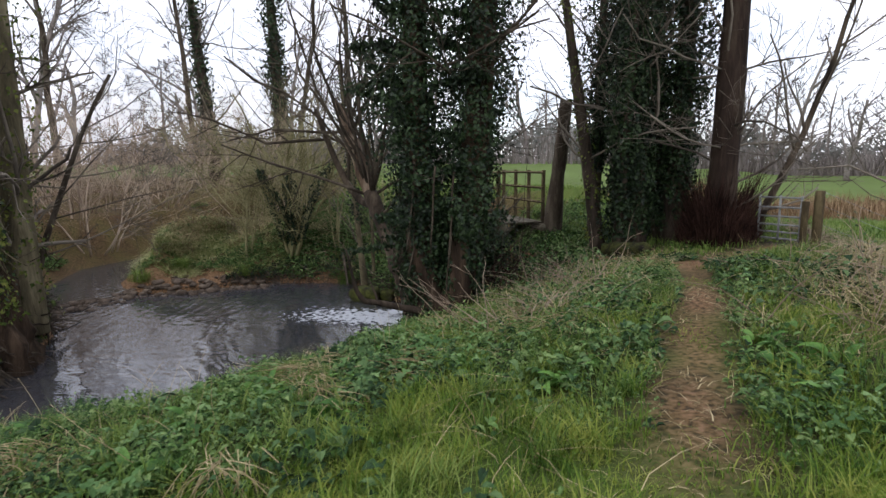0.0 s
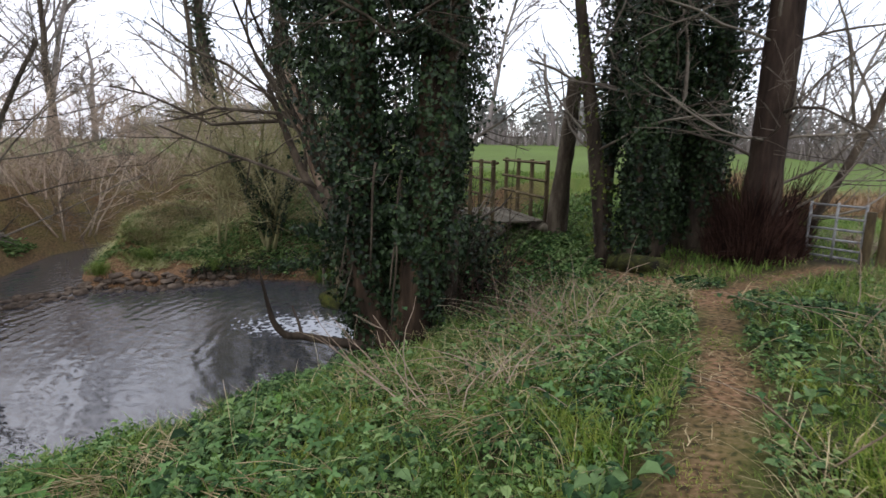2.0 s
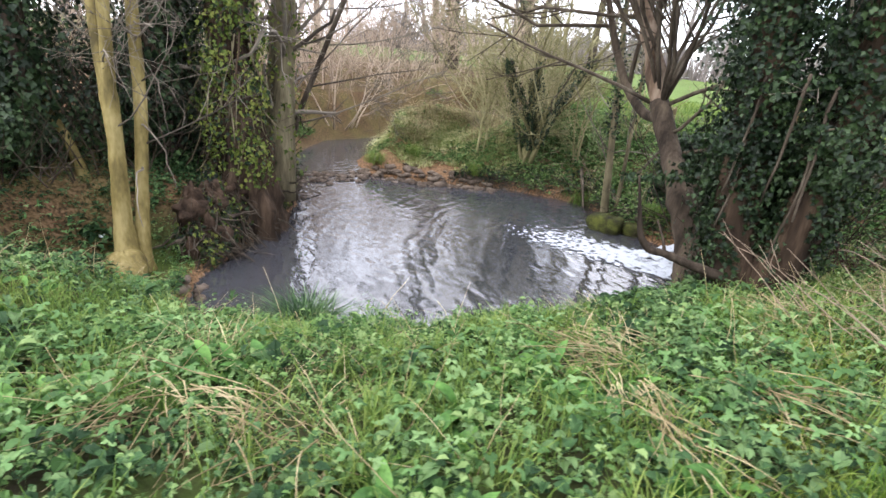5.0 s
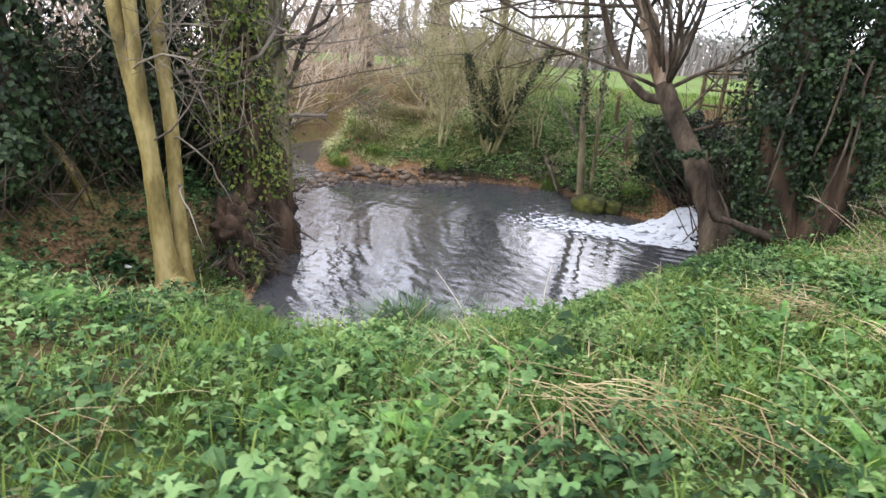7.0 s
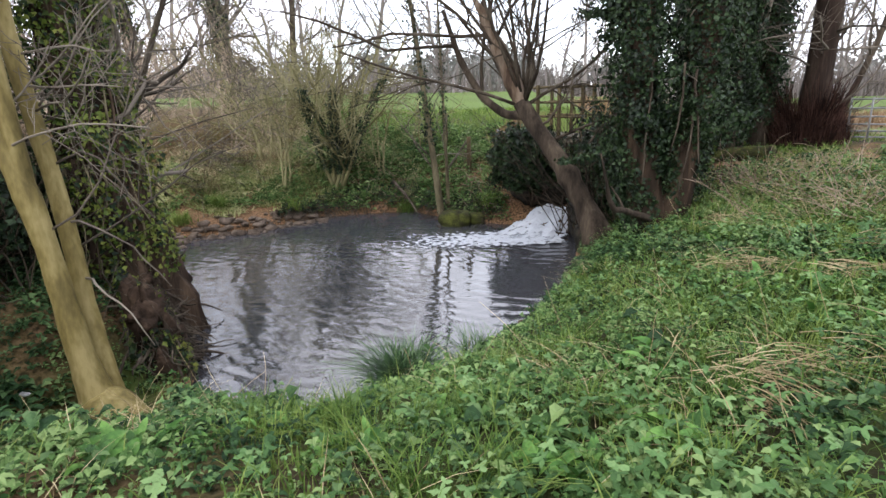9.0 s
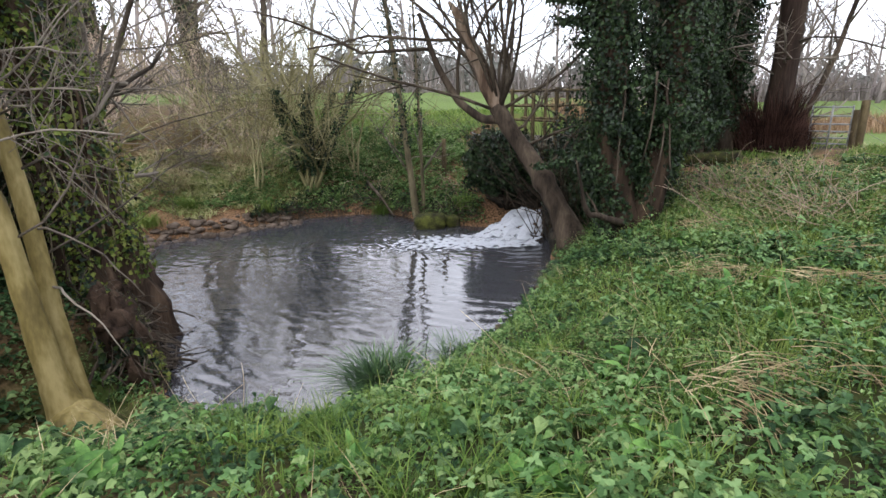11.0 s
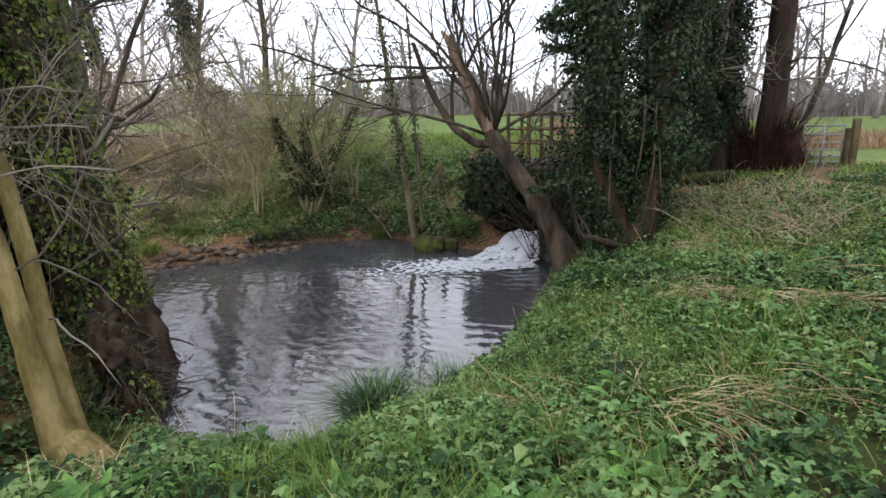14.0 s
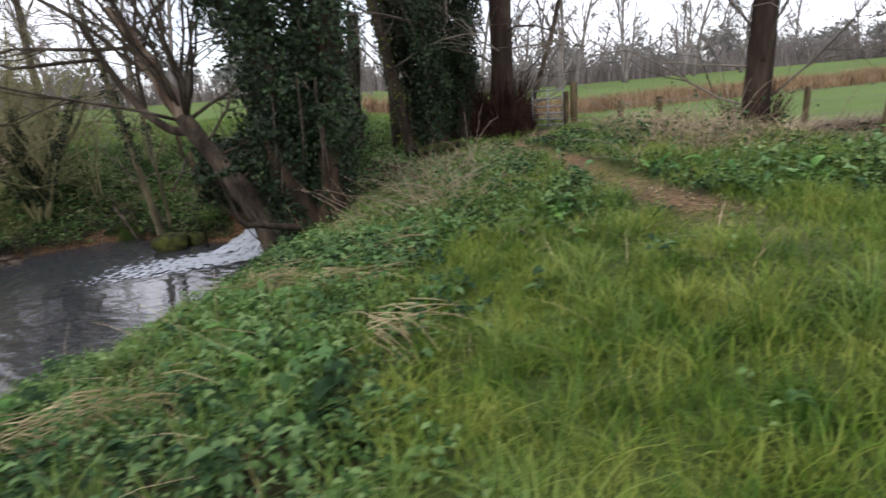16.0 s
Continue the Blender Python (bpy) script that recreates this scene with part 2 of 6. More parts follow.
def foam_material(name, low, high):
    m = bpy.data.materials.new(name)
    m.use_nodes = True
    n, l = m.node_tree.nodes, m.node_tree.links
    bsdf = n["Principled BSDF"]
    bsdf.inputs["Base Color"].default_value = (0.44, 0.47, 0.52, 1)
    bsdf.inputs["Roughness"].default_value = 0.5
    co, mp_, a, ramp = n.new("ShaderNodeTexCoord"), n.new("ShaderNodeMapping"), n.new("ShaderNodeTexNoise"), n.new("ShaderNodeValToRGB")
    mp_.inputs["Scale"].default_value = (1.0, 1.0, 0.5)
    a.inputs["Scale"].default_value, a.inputs["Detail"].default_value = 9, 6
    at_, mul = n.new("ShaderNodeAttribute"), n.new("ShaderNodeMath")
    at_.attribute_name = "froth"
    mul.operation = "ADD"
    l.new(co.outputs["Object"], mp_.inputs["Vector"])
    l.new(mp_.outputs["Vector"], a.inputs["Vector"])
    l.new(a.outputs["Fac"], mul.inputs[0])
    l.new(at_.outputs["Fac"], mul.inputs[1])
    ramp.color_ramp.elements[0].position, ramp.color_ramp.elements[1].position = low, high
    l.new(mul.outputs[0], ramp.inputs["Fac"])
    tr, mx = n.new("ShaderNodeBsdfTransparent"), n.new("ShaderNodeMixShader")
    l.new(ramp.outputs["Color"], mx.inputs["Fac"])
    l.new(tr.outputs["BSDF"], mx.inputs[1])
    l.new(bsdf.outputs["BSDF"], mx.inputs[2])
    l.new(mx.outputs["Shader"], n["Material Output"].inputs["Surface"])
    bp = n.new("ShaderNodeBump")
    bp.inputs["Strength"].default_value, bp.inputs["Distance"].default_value = 0.8, 0.05
    l.new(a.outputs["Fac"], bp.inputs["Height"])
    l.new(bp.outputs["Normal"], bsdf.inputs["Normal"])
    return m


M_GROUND, M_WATER = ground_material(), water_material()
M_FOAM = foam_material("white_water", 0.86, 1.18)

# ---- mesh tools ----


class Soup:
    """Collects vertices and faces for one mesh."""

    def __init__(self):
        self.v, self.f, self.n = [], [], 0

    def add(self, verts, faces):
        self.v.append(np.asarray(verts, np.float32).reshape(-1, 3))
        self.f.append(np.asarray(faces, np.int32) + self.n)
        self.n += len(self.v[-1])

    def mesh(self, name, mat, smooth=True):
        me = bpy.data.meshes.new(name)
        v = np.concatenate(self.v)
        loops = np.concatenate([f.ravel() for f in self.f])
        sizes = np.concatenate([np.full(len(f), f.shape[1], np.int32) for f in self.f])
        starts = np.concatenate([[0], np.cumsum(sizes)[:-1]]).astype(np.int32)
        me.vertices.add(len(v))
        me.vertices.foreach_set("co", v.ravel())
        me.loops.add(len(loops))
        me.loops.foreach_set("vertex_index", loops.astype(np.int32))
        me.polygons.add(len(sizes))
        me.polygons.foreach_set("loop_start", starts)
        me.update(calc_edges=True)
        me.polygons.foreach_set("use_smooth", np.full(len(sizes), smooth))
        me.materials.append(mat)
        return me


def part(name, soup, mat, parent=None, label="", smooth=True):
    ob = new(name, soup.mesh(name, mat, smooth))
    if parent:
        ob.parent = parent
        ob.matrix_parent_inverse = Matrix.Translation(-parent.location)
    if label:
        ob["label"] = label
    return ob


def thing(name, at, label, category, group="", kind=""):
    ob = new(name)
    ob.location = at
    return tagged(ob, label, category, group, kind)


def tube(soup, pts, radii, k=6, cap=True):
    pts, radii = np.asarray(pts, float), np.asarray(radii, float)
    n = len(pts)
    tan = np.gradient(pts, axis=0)
    tan /= np.linalg.norm(tan, axis=1, keepdims=True) + 1e-9
    ref = np.array([0.0, 1.0, 0.1]) if abs(tan[:, 2]).mean() > 0.6 else np.array([0.0, 0.05, 1.0])
    side = np.cross(tan, ref)
    side /= np.linalg.norm(side, axis=1, keepdims=True) + 1e-9
    up = np.cross(side, tan)
    a = np.arange(k) * 2 * np.pi / k
    ring = side[:, None] * np.cos(a)[None, :, None] + up[:, None] * np.sin(a)[None, :, None]
    v = pts[:, None] + ring * radii[:, None, None]
    i, j = np.meshgrid(np.arange(n - 1), np.arange(k), indexing="ij")
    j2 = (j + 1) % k
    f = np.stack([i * k + j, i * k + j2, (i + 1) * k + j2, (i + 1) * k + j], -1).reshape(-1, 4)
    base = soup.n
    soup.add(v.reshape(-1, 3), f)
    if cap and k > 3:
        for s in (0, n - 1):
            soup.f.append(np.array([[base + s * k + q for q in (range(k) if s else range(k - 1, -1, -1))]], np.int32))


def wander(start, way, length, n, jitter, lift, rng):
    """A crooked line of n points from start along way."""
    pts, d, step = [np.array(start, float)], np.array(way, float), length / (n - 1)
    d /= np.linalg.norm(d)
    for _ in range(n - 1):
        d = d + rng.normal(0, jitter, 3) + np.array([0, 0, lift])
        d /= np.linalg.norm(d)
        pts.append(pts[-1] + d * step)
    return np.array(pts)


def grow(soups, start, way, length, radius, level, rng, p, top=0):
    """A limb with its side limbs. p: levels, kids per level, spread, jitter, lift, ratio, first (share of the limb left bare)."""
    n = (8, 6, 4, 3, 3)[min(level, 4)]
    pts = wander(start, way, length, n, p["jitter"], p["lift"], rng)
    thin = 0.5 if level < p["levels"] else 0.3
    radii = radius * np.linspace(1, thin, n)
    if level == 0:
        radii[0] *= 1.3
    tube(soups[min(level, 1)], pts, np.maximum(radii, p["least"]), (9, 5, 3, 3, 3)[min(level, 4)], cap=level < 2)
    if level >= p["levels"]:
        return pts
    for c in range(p["kids"][level]):
        u = p["first"] + (1 - p["first"]) * (c + rng.random()) / p["kids"][level] if level == 0 else 0.2 + 0.8 * rng.random()
        x = u * (n - 1)
        i = min(int(x), n - 2)
        at = pts[i] + (pts[i + 1] - pts[i]) * (x - i)
        d = pts[i + 1] - pts[i]
        d = d / np.linalg.norm(d)
        side = np.cross(d, rng.normal(size=3))
        side /= np.linalg.norm(side) + 1e-9
        s = p["spread"] * rng.uniform(0.7, 1.3)
        grow(soups, at, d * math.cos(s) + side * math.sin(s), length * p["ratio"] * rng.uniform(0.6, 1.15) * (1.15 - 0.5 * u), max(radius * (thin + (1 - thin) * (1 - u)) * p["slim"], p["least"]), level + 1, rng, p)
    return pts


TREE = dict(levels=4, kids=(9, 5, 5, 4), spread=0.75, jitter=0.09, lift=0.035, ratio=0.5, first=0.3, slim=0.5, least=0.004)


def leaf_cloud(soup, pts, out, size, rng, droop=0.6):
    """Five-cornered leaves at pts, facing roughly along out."""
    n = len(pts)
    nor = out + rng.normal(0, 0.55, (n, 3))
    nor /= np.linalg.norm(nor, axis=1, keepdims=True) + 1e-9
    down = np.array([0, 0, -droop]) + rng.normal(0, 0.5, (n, 3))
    a = np.cross(nor, down)
    a /= np.linalg.norm(a, axis=1, keepdims=True) + 1e-9
    b = np.cross(a, nor)
    s = size * rng.uniform(0.6, 1.3, (n, 1))
    v = np.stack([pts - b * s * 0.45, pts + a * s * 0.5 - b * s * 0.1 + nor * s * 0.12, pts + a * s * 0.2 + b * s * 0.25, pts + b * s * 0.7, pts - a * s * 0.2 + b * s * 0.25, pts - a * s * 0.5 - b * s * 0.1 + nor * s * 0.12], 1)
    q = np.arange(n)[:, None] * 6
    soup.add(v.reshape(-1, 3), np.concatenate([q + np.array([[0, 1, 2, 3]]), q + np.array([[0, 3, 4, 5]])]))


def blades(soup, x, y, z, h, w, lean, rng, seg=3):
    """Curved tapering blades rooted at x, y, z."""
    n = len(x)
    a = rng.random(n) * 2 * np.pi
    d = np.stack([np.cos(a), np.sin(a), 0 * a], 1)
    s = np.stack([-np.sin(a), np.cos(a), 0 * a], 1)
    b = rng.random(n) * 2 * np.pi
    s = s * np.cos(b * 0)[:, None]
    root = np.stack([x, y, z], 1)
    rows = []
    for k in range(seg):
        t = k / seg
        c = root + d * (lean * h * t ** 2)[:, None] + np.array([0, 0, 1.0]) * (h * (t - 0.35 * lean * t ** 2))[:, None]
        ww = (w * (1 - 0.6 * t))[:, None]
        rows += [c - s * ww, c + s * ww]
    rows.append(root + d * (lean * h)[:, None] + np.array([0, 0, 1.0]) * (h * (1 - 0.35 * lean))[:, None])
    v = np.stack(rows, 1)
    k = 2 * seg + 1
    q = np.arange(n)[:, None] * k
    base = soup.n
    soup.add(v.reshape(-1, 3), np.concatenate([q + np.array([[2 * i, 2 * i + 1, 2 * i + 3, 2 * i + 2]]) for i in range(seg - 1)]))
    soup.f.append((q + np.array([[k - 3, k - 2, k - 1]]) + base).astype(np.int32))


# ---- the lie of the land ----
WATER_Z, UPPER_Z = -1.84, -0.85
POOL = np.array([(-4.9, 3.62), (-4.1, 3.1), (-3.2, 3.05), (-2.45, 3.6), (-1.95, 4.45), (-1.35, 5.6), (-0.85, 7.0), (-0.5, 8.5), (-0.35, 9.7), (-0.3, 10.7), (-1.3, 11.2), (-2.9, 11.6), (-4.3, 12.9), (-6.4, 12.3), (-7.6, 11.0), (-9.0, 9.9), (-9.3, 8.6), (-9.0, 7.7), (-7.5, 6.8), (-6.55, 5.75), (-5.65, 4.6)])
CHANNEL = np.array([(-9.2, 8.8), (-11.3, 10.2), (-13.0, 12.4), (-13.2, 15.0), (-11.3, 17.0), (-10.3, 19.5), (-12.0, 26.0)])
STREAM = np.array([(-0.6, 10.9), (-1.1, 13.2), (-1.0, 16.0), (0.2, 19.5), (3.0, 24.0), (9.0, 30.0)])
PATHWAY = np.array([(3.3, -6.0), (3.4, -1.0), (3.7, 3.0), (4.0, 6.0), (4.1, 8.6), (5.2, 10.6), (6.0, 11.4)])
SIDEPATH = np.array([(4.1, 8.6), (2.8, 10.5), (1.2, 11.9), (0.4, 12.8)])


def to_line(x, y, line):
    best = np.full(np.shape(x), 1e9)
    for (ax, ay), (bx, by) in zip(line[:-1], line[1:]):
        dx, dy = bx - ax, by - ay
        t = np.clip(((x - ax) * dx + (y - ay) * dy) / (dx * dx + dy * dy), 0, 1)
        best = np.minimum(best, np.hypot(x - ax - t * dx, y - ay - t * dy))
    return best


def to_pool(x, y):
    """Distance from the pool's edge: below zero in the water."""
    d = to_line(x, y, np.vstack([POOL, POOL[:1]]))
    inside = np.zeros(np.shape(x), bool)
    for (ax, ay), (bx, by) in zip(POOL, np.roll(POOL, -1, 0)):
        cross = ((ay > y) != (by > y)) & (x < (bx - ax) * (y - ay) / (by - ay + 1e-12) + ax)
        inside ^= cross
    return np.where(inside, -d, d)


def ease(v, a, b):
    t = np.clip((v - a) / (b - a), 0, 1)
    return t * t * (3 - 2 * t)


def lumps(x, y, s=1.0):
    return (np.sin(x * 1.7 * s + 1.3) * np.sin(y * 1.3 * s + 0.4) + 0.6 * np.sin(x * 3.9 * s + y * 2.1 * s) + 0.35 * np.sin(x * 7.3 * s - y * 6.1 * s + 2)) / 1.95


def lushness(x, y):
    """Share of short bright grass: the trodden sward beside the path."""
    w = 0.3 * lumps(x, y, 0.9)
    verge = 0.85 * ease(x - 0.1 * y + w, 3.9, 4.6) * ease(y + w, 3.8, 5.0) * (1 - ease(y + 0.5 * (x - 5) + w, 4.9, 6.0))
    return verge + (1 - verge) * ease(x - 1.3 - 0.12 * y + w, -0.3, 0.4) * (1 - ease(y + 1.3 * w, 3.0, 4.2)) * (1 - ease(x, 2.8, 3.2) * ease(y, 2.2, 3.0)) * (1 - 0.8 * ease(x, 4.1, 4.9) * ease(y, 1.6, 3.0))


def height(x, y):
    x, y = np.asarray(x, float), np.asarray(y, float)
    d = to_pool(x, y)
    near = np.interp(d, [-3, -0.5, 0, 0.12, 0.5, 1.0, 2.2, 4.0, 6, 12], [-2.6, -2.2, -1.9, -1.62, -1.3, -1.02, -0.58, -0.28, -0.1, -0.05])
    far = np.interp(d, [-3, -0.5, 0, 0.3, 1.0, 2.0, 4.0, 8, 20], [-2.6, -2.2, -1.92, -1.62, -1.1, -0.55, 0.0, 0.4, 0.7])
    left = np.interp(d, [-3, -0.4, 0, 0.15, 0.6, 1.6, 4], [-2.6, -2.2, -1.9, -1.5, -1.05, -0.7, -0.45])
    f = ease(y - 0.25 * x, 9.6, 11.8) * ease(-x, -4.0, -0.2)
    z = near * (1 - f) + far * f
    g = ease(-x, 5.2, 6.6) * (1 - ease(y, 6.8, 8.4))
    z = z * (1 - g) + left * g
    z += 0.22 * ease(x, 1.2, 4.0) * (1 - ease(y, 7.0, 11.5))
    z = np.where(d > 0, np.maximum(z - 0.75 * np.exp(-((x + 5.8) ** 2 + (y - 2.7) ** 2) / 0.8), np.minimum(z, -1.78)), z)
    z = np.where(d > 0, np.maximum(z - 0.75 * np.exp(-((x + 5.3) ** 2 / 0.7 + (y - 2.4) ** 2 / 0.9)), np.minimum(z, -1.76)), z)
    spit = np.exp(-(((x + 8.4) / 1.6) ** 2 + ((y - 11.4) / 1.3) ** 2))
    z = np.where(d > 0, z * (1 - 0.75 * spit) + (-1.66) * 0.75 * spit, z)
    z += 0.25 * np.exp(-(((x + 10.9) / 1.7) ** 2 + ((y - 13.9) / 1.7) ** 2))
    low = 0.7 * ease(-x, 7.4, 9.4) * ease(y, 11.6, 13.4) * (1 - ease(y, 16.5, 20))
    z = np.where(d > 0, np.maximum(z - low, np.minimum(z, -1.4)), z)
    c = to_line(x, y, CHANNEL)
    z = np.where(d > -0.3, np.minimum(z, np.interp(c, [0, 0.7, 1.0, 1.8, 3], [-2.2, -2.0, -1.8, -1.1, 9])), z)
    s = to_line(x, y, STREAM)
    bed = np.interp(s, [0, 0.55, 0.8, 1.15, 2.2], [-1.6, -1.4, -1.05, -0.45, 9])
    z = np.where((d > 0.05) & (y > 10.7), np.minimum(z, bed), z)
    z += (0.035 * lumps(x, y) + 0.02 * lumps(x, y, 2.7)) * (d > 0.1) * (1 - 0.7 * np.exp(-to_line(x, y, PATHWAY) ** 2 / 0.1))
    z -= 0.75 * ease(x, 6.3, 8.4) * ease(y, 2.0, 5.5)
    r = np.hypot(x, y)
    z += ease(y + 0.5 * -x, 18, 90) * ease(-x + 0.25 * y, -2, 14) * 1.3 + ease(r, 60, 300) * 0.6
    return z


def sheet_axis(a, b, step, far):
    inner = np.arange(a, b + step / 2, step)
    grow_ = step * 1.22 ** np.arange(1, 60)
    out = np.cumsum(grow_)
    out = out[out < far]
    return np.concatenate([(a - out)[::-1], inner, b + out])


def build_ground():
    xs, ys = sheet_axis(-13, 13, 0.13, 900), sheet_axis(-5, 19, 0.13, 900)
    gx, gy = np.meshgrid(xs, ys)
    gz = height(gx, gy)
    nx, ny = len(xs), len(ys)
    i, j = np.meshgrid(np.arange(ny - 1), np.arange(nx - 1), indexing="ij")
    f = np.stack([i * nx + j, i * nx + j + 1, (i + 1) * nx + j + 1, (i + 1) * nx + j], -1).reshape(-1, 4)
    s = Soup()
    s.add(np.stack([gx, gy, gz], -1).reshape(-1, 3), f)
    ob = part("ground", s, M_GROUND)
    tagged(ob, "damp grassy riverbank ground with a trodden mud path", "ground", kind="structure")
    x, y, z = gx.ravel(), gy.ravel(), gz.ravel()
    n = lumps(x, y, 2.2)
    d = to_pool(x, y)
    wear = np.exp(-(to_line(x, y, PATHWAY) / (0.23 + 0.07 * n)) ** 2) * (0.75 + 0.35 * lumps(x, y, 1.4)) * (0.25 + 0.75 * ease(y, 1.6, 3.0)) + np.exp(-(to_line(x, y, SIDEPATH) / 0.4) ** 4)
    wear += (1 - ease(d, 0.1, 0.5)) + 0.9 * np.exp(-(((x + 8.3) / 1.8) ** 2 + ((y - 11.2) / 1.1) ** 2)) + 0.8 * ease(-x, 5.4, 6.4) * ease(y, 3.4, 4.2) * (1 - ease(y, 7, 9)) + 0.7 * (to_line(x, y, STREAM) < 1.5) + 0.55 * ease(y - 0.25 * x, 10.8, 12.2) * (1 - ease(d, 1.2, 2.6)) * (x < 0.5)
    litter = ease(-x - 0.35 * (y - 10), 5.0, 7.5) * ease(d, 0.6, 1.4) * (1 - ease(np.hypot(x, y), 32, 40)) * (1 - 0.8 * np.exp(-(((x + 10.6) / 2.2) ** 2 + ((y - 13.8) / 2.2) ** 2)))
    wear += 0.55 * litter + 0.9 * np.exp(-((x - 1.7) ** 2 + (y - 8.6) ** 2) / 1.6) + 0.5 * np.exp(-((x - 3.6) ** 2 + (y - 10.6) ** 2) / 1.6)
    field = ease(np.hypot(x, y - 5), 13, 18) * (d > 2.5) * (1 - litter)
    field = np.maximum(field, 0.7 * lushness(x, y) * (0.6 + 0.5 * lumps(x, y, 2.4)) * (1 - 0.8 * np.clip(wear, 0, 1)))
    for name, val in (("wear", np.clip(wear, 0, 1)), ("field", np.clip(field, 0, 1) * (0.8 + 0.2 * lumps(x, y, 0.3)))):
        a = ob.data.attributes.new(name, "FLOAT", "POINT")
        a.data.foreach_set("value", val.astype(np.float32))


build_ground()


def water_sheet(name, outline, z, label):
    s = Soup()
    s.add([(x, y, z) for x, y in outline], [list(range(len(outline)))])
    return tagged(part(name, s, M_WATER), label, "water", kind="structure")


def ribbon(line, w):
    line = np.asarray(line)
    t = np.gradient(line, axis=0)
    t /= np.linalg.norm(t, axis=1, keepdims=True)
    s = np.stack([t[:, 1], -t[:, 0]], 1) * w
    return np.vstack([line + s, (line - s)[::-1]])


water_sheet("water_pool", [(-9.8, 2.4), (-2.2, 2.4), (0.4, 6.0), (0.1, 10.85), (-1.4, 11.5), (-3.0, 13.6), (-9.0, 13.8), (-10.0, 10.8)], WATER_Z, "rippled grey pool reflecting the overcast sky")
water_sheet("water_channel", ribbon(CHANNEL, 1.5), WATER_Z - 0.004, "dark shaded channel beyond the stony bar")
water_sheet("water_stream", ribbon(np.vstack([[(-1.0, 12.4)], STREAM[1:]]), 0.95), UPPER_Z, "still upper stream running under the footbridge")

# ---- trees ----


def gz(x, y):
    return float(height(np.array([x]), np.array([y]))[0])


def clad(soup, pts, radii, count, size, rng, spread=1.0):
    """Ivy leaves round a limb."""
    pts, radii = np.asarray(pts), np.asarray(radii)
    u = rng.random(count) * (len(pts) - 1)
    i = np.minimum(u.astype(int), len(pts) - 2)
    fr = (u - i)[:, None]
    c = pts[i] * (1 - fr) + pts[i + 1] * fr
    r = radii[i] * (1 - fr[:, 0]) + radii[i + 1] * fr[:, 0]
    a = rng.random(count) * 2 * np.pi
    out = np.stack([np.cos(a), np.sin(a), rng.normal(0, 0.25, count)], 1)
    lump = 0.75 + 0.45 * np.sin(a * 3 + c[:, 2] * 4.1) * np.sin(c[:, 2] * 2.3 + a)
    rr = r * spread * lump * np.sqrt(rng.uniform(0.08, 1.2, count))
    leaf_cloud(soup, c + out * rr[:, None], out, size, rng)


def blob(soup, at, size, rng, rough=0.18, n=10, m=7, square=1.0):
    """A lumpy boulder-like solid."""
    th, ph = np.linspace(0, 2 * np.pi, n, endpoint=False), np.linspace(0, np.pi, m)
    T, P_ = np.meshgrid(th, ph)
    o = rng.random(6) * 6
    r = 1 + rough * (np.sin(2 * T + o[0]) * np.sin(2 * P_ + o[1]) + 0.6 * np.sin(3 * T + o[2]) * np.sin(4 * P_ + o[3]) + 0.5 * np.sin(5 * T + o[4]) * np.sin(3 * P_))
    box_ = lambda q: np.sign(q) * np.abs(q) ** square
    v = np.stack([r * box_(np.cos(T)) * box_(np.sin(P_)) * size[0], r * box_(np.sin(T)) * box_(np.sin(P_)) * size[1], r * box_(np.cos(P_)) * size[2]], -1) + np.array(at)
    i, j = np.meshgrid(np.arange(m - 1), np.arange(n), indexing="ij")
    soup.add(v.reshape(-1, 3), np.stack([i * n + j, (i + 1) * n + j, (i + 1) * n + (j + 1) % n, i * n + (j + 1) % n], -1).reshape(-1, 4))


def bare_tree(name, at, way, length, radius, seed, label, bark=M_BARK, twig=M_TWIG, group="", p=None, lean=None, z=None):
    rng = np.random.default_rng(seed)
    base = (at[0], at[1], gz(*at) - 0.08 if z is None else z)
    t = thing(name, base, label, "tree", group)
    a, b = Soup(), Soup()
    grow((a, b), base, way, length, radius, 0, rng, {**TREE, **(p or {})})
    part("trunk", a, bark, t)
    part("crown", b, twig, t)
    return t


def stem(soup, pts, radii, k=10, fine=5, seed=0, rough=0.03):
    """A smooth stem through a few knots, slightly lumpy."""
    pts, radii = np.asarray(pts, float), np.asarray(radii, float)
    u = np.linspace(0, len(pts) - 1, (len(pts) - 1) * fine + 1)
    k0 = np.arange(len(pts))
    sm = np.stack([np.interp(u, k0, pts[:, c]) for c in range(3)], 1)
    for _ in range(2):
        sm[1:-1] = (sm[:-2] + 2 * sm[1:-1] + sm[2:]) / 4
    rr = np.interp(u, k0, radii)
    rng = np.random.default_rng(seed)
    rr = rr * (1 + rng.normal(0, rough, len(rr)))
    tube(soup, sm, rr, k)
    return sm, rr


def side_limbs(soup, line, radii, count, length, rng, p, first=0.3, toward=None, slim=0.2):
    n = len(line)
    for c in range(count):
        i = int((first + (1 - first) * rng.random()) * (n - 2))
        d = rng.normal(size=3)
        if toward is not None:
            d = d * 0.6 + np.array(toward)
        d[2] = abs(d[2]) * 0.8 + 0.1
        grow((soup, soup), line[i], d, length * rng.uniform(0.5, 1.2), max(radii[i] * slim, 0.012), 1, rng, p)


LIMB = {**TREE, "levels": 3, "kids": (0, 6, 4), "spread": 0.75, "jitter": 0.19, "ratio": 0.55, "slim": 0.55, "least": 0.003}

